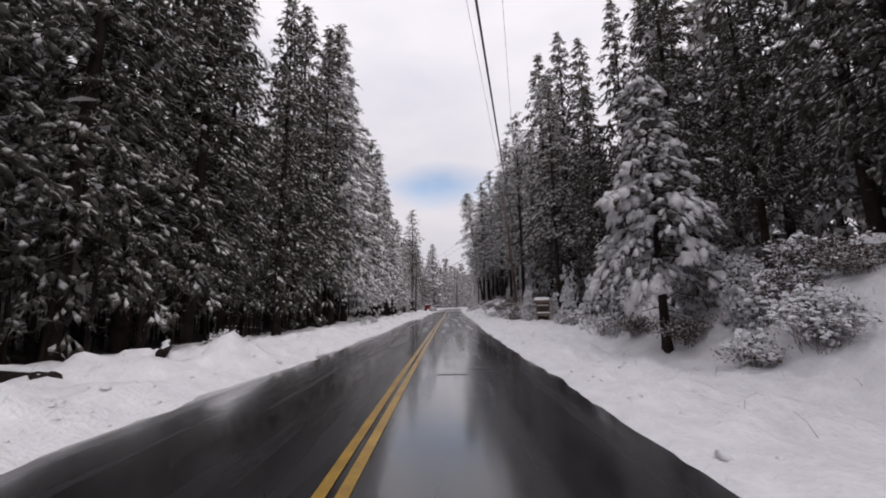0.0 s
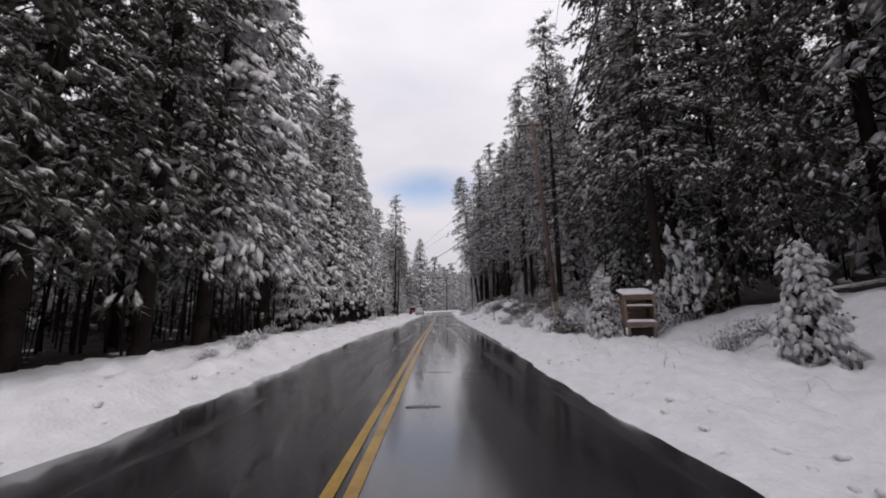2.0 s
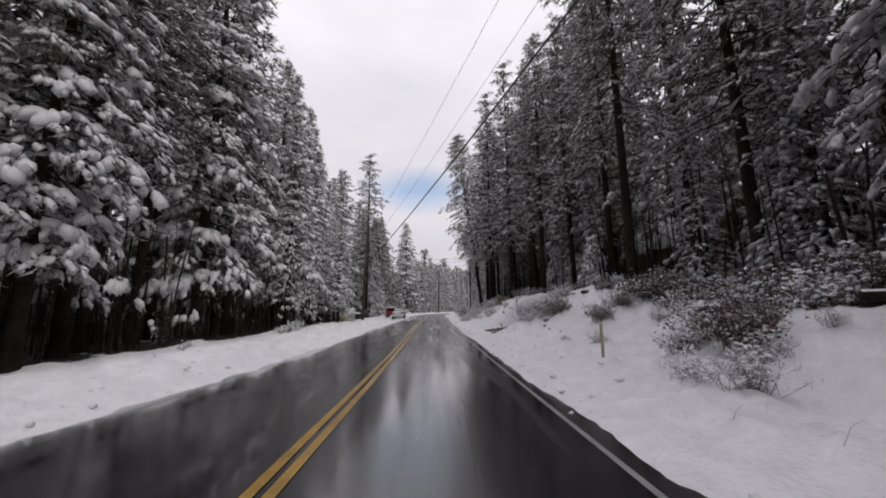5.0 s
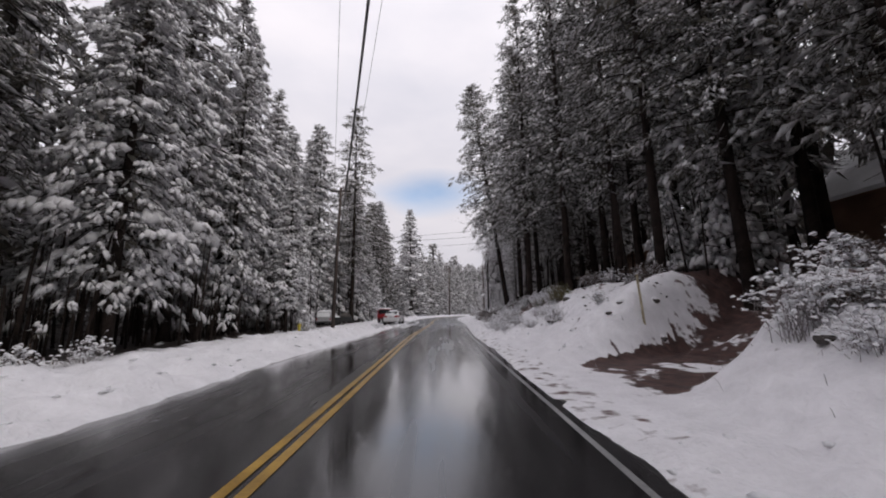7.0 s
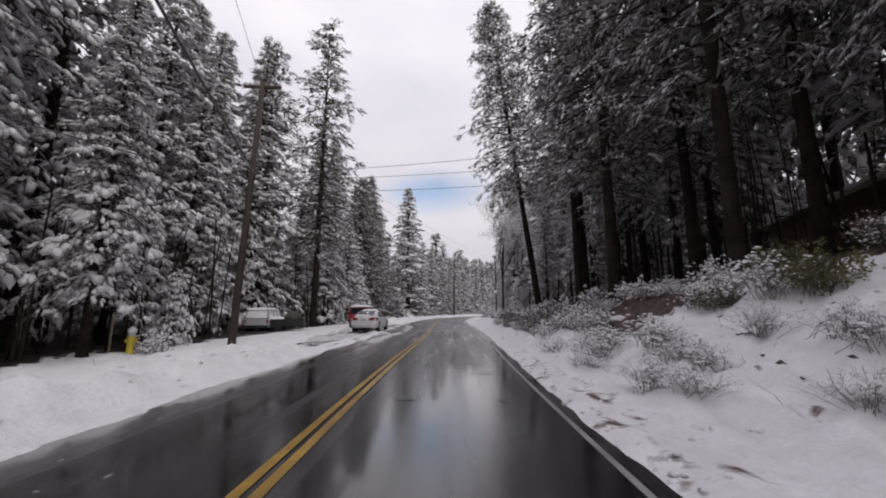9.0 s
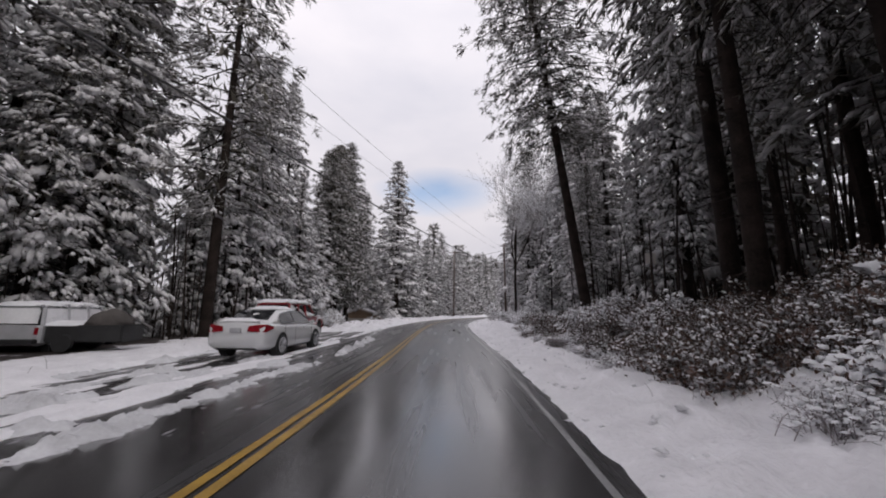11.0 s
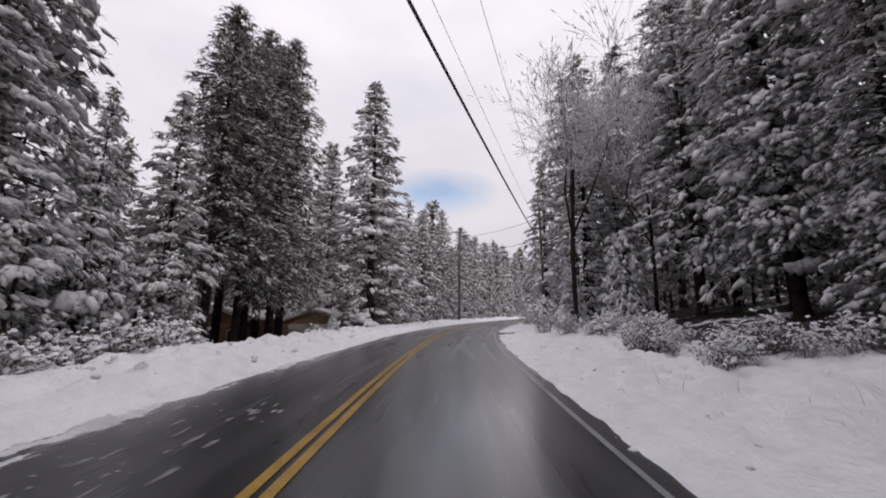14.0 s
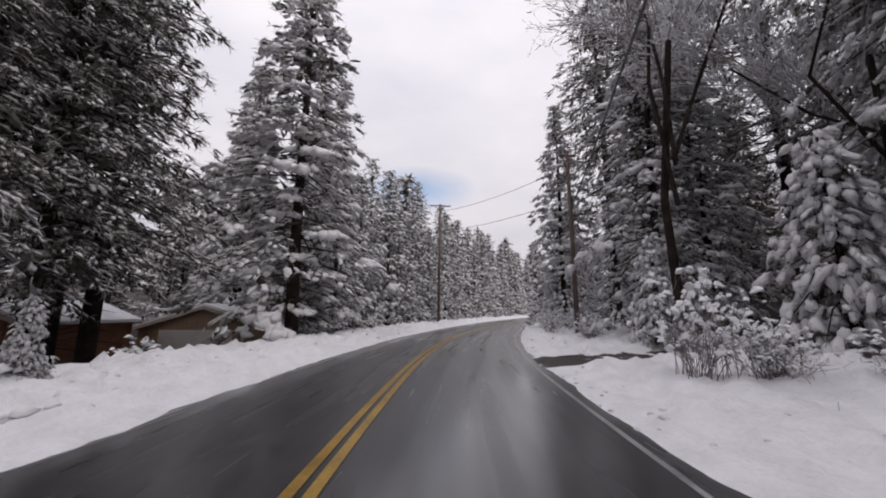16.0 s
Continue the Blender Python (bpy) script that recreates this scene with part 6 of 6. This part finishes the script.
    for k in range(4):
        bm = bmesh.new()
        box(bm, -0.44, 0.44, 2.125, 2.15, 0.70 + 0.05 * k, 0.725 + 0.05 * k, 0.004)
        part("grille_bar", bm, M_plate if k % 2 else M_black, root)
    if buried:
        plate_part("window_snow", root, M_tree_snow, [(-0.70, -2.10, 1.14), (0.70, -2.10, 1.14), (0.64, -1.97, 1.62), (-0.64, -1.97, 1.62)][::-1], "snow covering the rear window", 0.04)
        for sx in (-1, 1):
            plate_part("window_snow", root, M_tree_snow, [(sx * 0.81, -1.95, 1.12), (sx * 0.81, 0.55, 1.12), (sx * 0.72, 0.25, 1.62), (sx * 0.72, -1.88, 1.62)][::sx], "snow plastered over the side windows", 0.03)
    else:
        for sx in (-1, 1):
            plate_part("window_snow", root, M_tree_snow, [(sx * 0.80, -1.98, 1.09), (sx * 0.80, -1.22, 1.09), (sx * 0.775, -1.28, 1.30), (sx * 0.735, -1.55, 1.58), (sx * 0.715, -1.95, 1.64)][::sx], "snow plastered over the rear quarter", 0.05)
    snow_cap(root, -0.70, 0.70, -2.02, 0.24, 1.72, 0.15, 64, "thick snow along the roof", 0.03)
    snow_cap(root, -0.72, 0.72, 0.92, 1.95, 1.09, 0.07, 65, "snow on the bonnet", 0.02)
    plate_part("windscreen_snow", root, M_tree_snow, [(-0.70, 0.88, 1.14), (0.70, 0.88, 1.14), (0.62, 0.36, 1.60), (-0.62, 0.36, 1.60)], "snow covering the windscreen", 0.03)


sedan(-2.75, 102.0, -2.5)
off_roader(-4.25, 107.2, -3.0, M_red_car, "red off-road wagon with snow on its roof, parked behind the sedan")
off_roader(-10.6, 102.6, 6, M_plate, "pale old wagon half buried under snow beside the trees", 0.25, "snowed_in_wagon")


def tarp_trailer(x, y, turn):
    root = thing("utility_trailer", Matrix.Translation((x, y, ground_z(x, y))) @ pose(0, 0, 0, 0, 0, turn), "low dark utility trailer with a grey tarpaulin and snow", "trailer")
    bm = bmesh.new()
    box(bm, -1.1, 1.1, -0.6, 0.6, 0.30, 0.85, 0.04)
    part("box", bm, M_black, root)
    for sy in (-0.66, 0.66):
        bm = bmesh.new()
        cyl(bm, 0.28, 0.28, (-0.5, sy - 0.07, 0.28), (-0.5, sy + 0.07, 0.28), 18)
        part("tyre", bm, M_black, root)
    bm = bmesh.new()
    bmesh.ops.create_icosphere(bm, subdivisions=3, radius=0.6, matrix=Matrix.Translation((0.35, 0, 0.85)) @ Matrix.Diagonal((1.1, 0.95, 0.85, 1)))
    for v in bm.verts:
        v.co += v.normal * 0.09 * noise.noise(v.co * 3)
        v.co.z = max(v.co.z, 0.84)
    part("tarpaulin", bm, M_rock, root, "dark grey crumpled tarpaulin", True)
    snow_cap(root, -1.1, -0.2, -0.6, 0.6, 0.85, 0.14, 66, "snow heaped on the trailer")


tarp_trailer(-8.6, 101.5, 10)


# ---- houses ----
def house(name, label, x, y, base, w, l, eave, peak, turn, wall_mat, door=False, windows=(), snow=0.16, boards=True):
    """A gabled house: w across the gable front (towards -y), l deep."""
    root = thing(name, Matrix.Translation((x, y, base)) @ pose(0, 0, 0, 0, 0, turn), label, "house")
    bm = bmesh.new()
    outline = [(-w / 2, -0.6), (w / 2, -0.6), (w / 2, eave), (0, peak), (-w / 2, eave)]
    fr = [bm.verts.new((a, -l / 2, b)) for a, b in outline]
    bk = [bm.verts.new((a, l / 2, b)) for a, b in outline]
    bm.faces.new(fr)
    bm.faces.new(bk[::-1])
    for k in range(5):
        bm.faces.new((fr[k], bk[k], bk[(k + 1) % 5], fr[(k + 1) % 5]))
    bmesh.ops.recalc_face_normals(bm, faces=bm.faces)
    wall = part("wall", bm, wall_mat, root)
    if boards:
        n = int(w / 0.3)
        for k in range(n + 1):
            a = -w / 2 + w * k / n
            top = eave + (peak - eave) * (1 - abs(a) / (w / 2)) - 0.02
            bm = bmesh.new()
            box(bm, a - 0.02, a + 0.02, -l / 2 - 0.018, -l / 2, -0.5, top)
            part("batten", bm, wall_mat, wall)
    over = 0.35
    slope = math.atan2(peak - eave, w / 2)
    for sx in (-1, 1):
        ex, ez = sx * (w / 2 + over * math.cos(slope)), eave - over * math.sin(slope)
        for mat, z0, z1, nm in ((M_brown, 0.02, 0.12, "roof"), (M_tree_snow, 0.125, 0.125 + snow, "roof_snow")):
            bm = bmesh.new()
            ys = (-l / 2 - 0.3, l / 2 + 0.3)
            q = [bm.verts.new(v) for v in ((0, ys[0], peak + z0), (ex, ys[0], ez + z0), (ex, ys[1], ez + z0), (0, ys[1], peak + z0), (0, ys[0], peak + z1), (ex * 0.995, ys[0], ez + z1), (ex * 0.995, ys[1], ez + z1), (0, ys[1], peak + z1))]
            for f in ((0, 1, 2, 3), (7, 6, 5, 4), (0, 4, 5, 1), (1, 5, 6, 2), (2, 6, 7, 3)):
                bm.faces.new([q[k] for k in f])
            bmesh.ops.recalc_face_normals(bm, faces=bm.faces)
            part(nm, bm, mat, root, "smooth thick snow on the roof" if "snow" in nm else "")
        plate_part("barge_board", root, M_trim, [(0, -l / 2 - 0.31, peak - 0.08), (ex, -l / 2 - 0.31, ez - 0.08), (ex, -l / 2 - 0.31, ez + 0.11), (0, -l / 2 - 0.31, peak + 0.11)][::-sx], "pale barge board", 0.03)
    if door:
        bm = bmesh.new()
        box(bm, -2.7, 1.8, -l / 2 - 0.04, -l / 2, -0.4, 1.95, 0.01)
        dr = part("garage_door", bm, M_cream, root, "cream sectional garage door")
        for k in range(4):
            bm = bmesh.new()
            box(bm, -2.65, 1.75, -l / 2 - 0.06, -l / 2 - 0.035, -0.35 + 0.57 * k, 0.18 + 0.57 * k, 0.01)
            part("panel", bm, M_cream, dr)
    for a, z, ww, hh in windows:
        bm = bmesh.new()
        box(bm, a - ww / 2, a + ww / 2, -l / 2 - 0.03, -l / 2 - 0.005, z, z + hh)
        win = part("window", bm, M_glass, root, "dark window")
        for x0, x1, z0, z1 in ((a - ww / 2 - 0.07, a - ww / 2, z - 0.07, z + hh + 0.07), (a + ww / 2, a + ww / 2 + 0.07, z - 0.07, z + hh + 0.07), (a - ww / 2, a + ww / 2, z - 0.07, z), (a - ww / 2, a + ww / 2, z + hh, z + hh + 0.07), (a - 0.02, a + 0.02, z, z + hh)):
            bm = bmesh.new()
            box(bm, x0, x1, -l / 2 - 0.05, -l / 2, z0, z1)
            part("frame", bm, M_trim, win)
    return root


house("garage", "small brown gabled garage with a cream door and snowy roof", -9.93, 152.6, -1.3, 7.9, 5.5, 2.05, 3.36, 0, M_tan, True)
house("cabin", "red-brown wooden cabin with snow on its roof behind pines", -15.4, 145.4, -1.9, 4.3, 6.0, 3.1, 4.0, 0, M_red_brown, False, ((-1.15, 1.2, 0.9, 1.0), (1.1, 1.2, 0.9, 1.0)))
house("cabin", "low brown shed with a snowy roof behind the cabin", -26.0, 147.0, -1.9, 6.5, 5.0, 2.4, 3.4, 2, M_brown, False, ((0.0, 0.9, 1.2, 0.9),))
house("a_frame_cabin", "steep-roofed cabin with smooth white snow on its roof", 22.9, 70.6, 3.9, 5.0, 10.5, 2.3, 5.0, 0, M_brown, False, ((0.0, 2.2, 1.2, 1.4),), 0.2)
gz = ground_z(22.0, 91.5)
house("cabin", "low brown cabin with a thin snow edge behind the trees", 22.0, 91.5, gz - 0.1, 4.5, 4.5, 2.2, 3.2, -20, M_brown, False, ((0.2, 1.0, 0.9, 0.9),))


# ---- slush on the asphalt ----
M_slush = material("slush", (0.34, 0.33, 0.35), 0.4, 0, 3.0, 0.3, 30, 0.4, 0.01)

def slush():
    """Thin streaks of slush along the lanes and the parking strip."""
    rng = np.random.default_rng(331)
    pos, size, along = [], [], []
    for i in range(900):
        k = rng.uniform()
        if k < 0.85:
            y, d = rng.uniform(93, 117), rng.uniform(-4.6, -0.9)
        else:
            y, d = rng.uniform(60, 92), rng.uniform(-3.3, -1.2)
        if abs(d) < 0.35:
            continue
        x, yy, z = at_road(d, y)
        l = rng.uniform(0.05, 0.4) ** 1.6 * (1.2 if k < 0.85 else 0.35)
        pos.append((x, yy, z + 0.03 - 0.012 * abs(d)))
        size.append((l, rng.uniform(0.015, 0.06), rng.uniform(0.004, 0.012)))
        along.append((float(np.interp(yy, _fy, _fs)) + rng.normal(0, 0.08), 1.0, 0.0))
    v, f = lumps(rng, np.array(pos), np.array(along), np.array(size), DOME, DOME_F)
    tagged(arr_part("slush", v.tolist(), f.tolist(), M_slush, None, True), "thin streaks of slush on the wet asphalt", "snow", "", "stuff")


slush()


def snow_ridge(d0, d1, y0, y1, width, tall, seed):
    """A low broken ridge of pushed-up snow that lies along the lane."""
    verts, n, m = [], 240, 11
    for i in range(n):
        u = i / (n - 1)
        y = y0 + (y1 - y0) * u
        d = d0 + (d1 - d0) * u + 0.16 * fbm(seed, y, 0.6) + 0.09 * fbm(seed + 3, y, 2.5)
        full = max(0.0, 0.6 + 1.1 * fbm(seed + 9, y, 0.8)) * ramp01(0, 0.06, u) * (1 - ramp01(0.9, 1, u))
        for j in range(m):
            s = j / (m - 1) * 2 - 1
            px, py, pz = at_road(d + s * width * (0.35 + 0.65 * full), y)
            hump = max(0.0, 1 - s * s) ** 0.8 * full * tall * max(0.15, 1 + 0.9 * fbm(px * 2, py * 2, 2.6) + 0.5 * fbm(px * 5, py * 5, 2.9))
            verts.append((px, py, pz - 0.035 + 0.05 * (full > 0.02) * (1 - abs(s)) + hump - 0.012 * abs(d)))
    tagged(arr_part("snow_ridge", verts, grid_faces(n, m), M_snow_ridge, None, True), "broken ridge of slushy snow pushed up along the lane", "snow", "snow ridges")


M_snow_ridge = material("ridge_snow", (0.66, 0.66, 0.68), 0.6, 0, 2.0, 0.2, 18, 0.5, 0.03)
snow_ridge(-1.55, -1.8, 97.0, 108.5, 0.24, 0.14, 3)
snow_ridge(-2.35, -2.05, 92.5, 101.0, 0.30, 0.09, 71)
snow_ridge(-3.7, -3.3, 94.5, 99.8, 0.40, 0.08, 73)
snow_ridge(-5.4, -5.0, 93.0, 99.5, 0.60, 0.12, 75)
snow_ridge(-6.6, -6.2, 95.0, 106.0, 0.55, 0.14, 77)
snow_ridge(-3.2, -2.9, 112.0, 123.0, 0.30, 0.06, 33)
snow_ridge(-3.1, -2.7, 93.0, 101.5, 0.55, 0.09, 8)
snow_ridge(-2.3, -1.9, 92.0, 99.5, 0.34, 0.07, 41)
snow_ridge(-4.4, -3.6, 94.0, 100.5, 0.45, 0.10, 52)
snow_ridge(-3.6, -3.1, 104.5, 113.5, 0.28, 0.07, 47)
snow_ridge(-2.2, -2.9, 106.5, 115.5, 0.20, 0.05, 15)


# ---- bare frosted trees ----
def bare_tree(x, y, h, seed, spread=0.3):
    """A leafless tree whose forked twigs are coated with frost."""
    rng = np.random.default_rng(seed)
    root = thing("bare_tree", Matrix.Translation((x, y, ground_z(x, y) - 0.05)), "leafless tree with fine twigs coated in white frost", "tree", "bare trees")
    verts, faces, fine, fine_f, tips = [], [], [], [], []

    def grow(q, d, l, r, level):
        bend = 0.02 if level == 0 else 0.06
        mid = q + d * l * 0.5 + rng.normal(0, bend * l, 3)
        e = q + d * l + rng.normal(0, bend * l, 3)
        tube([q, mid, e], [r, r * 0.85, r * 0.65], 7 if level < 2 else 3, *((verts, faces) if level < 2 else (fine, fine_f)))
        if level >= 3:
            tips.append((mid, d))
            tips.append((e, d))
        if level == 5:
            return
        for k in range((3, 4, 5, 5, 4)[level]):
            nd = d + rng.normal(0, spread * (0.5 if level == 0 and k == 0 else 1.0 if level < 3 else 1.6), 3) + np.array((0, 0, 0.12))
            nd /= np.linalg.norm(nd)
            grow(q + (e - q) * rng.uniform(0.45, 1.0), nd, l * rng.uniform(0.5, 0.78), r * 0.5, level + 1)
    grow(np.array((0.0, 0, -0.2)), np.array((0.02, 0, 1.0)), h * 0.45, 0.0062 * h, 0)
    arr_part("trunk", verts, faces, M_bark, root)
    tagged(arr_part("twig_crown", fine, fine_f, M_frost_twig, root), kind="stuff")
    q = np.array([t[0] for t in tips])
    d = np.array([t[1] for t in tips])
    v, f = lumps(rng, q, d, np.array([(0.22, 0.032, 0.03)] * len(q)) * rng.uniform(0.6, 1.5, (len(q), 1)), DOME, DOME_F)
    tagged(arr_part("frost", v.tolist(), f.tolist(), M_tree_snow, root, True, "white frost along the twigs"), kind="stuff")


for x, y, h, k in ((21.0, 138.5, 15, 1), (23.0, 133.5, 15, 2), (-1.5, 158, 11, 4), (13.4, 137.8, 29, 5), (16.9, 133.6, 19, 3)):
    bare_tree(x, y, h, 400 + k)
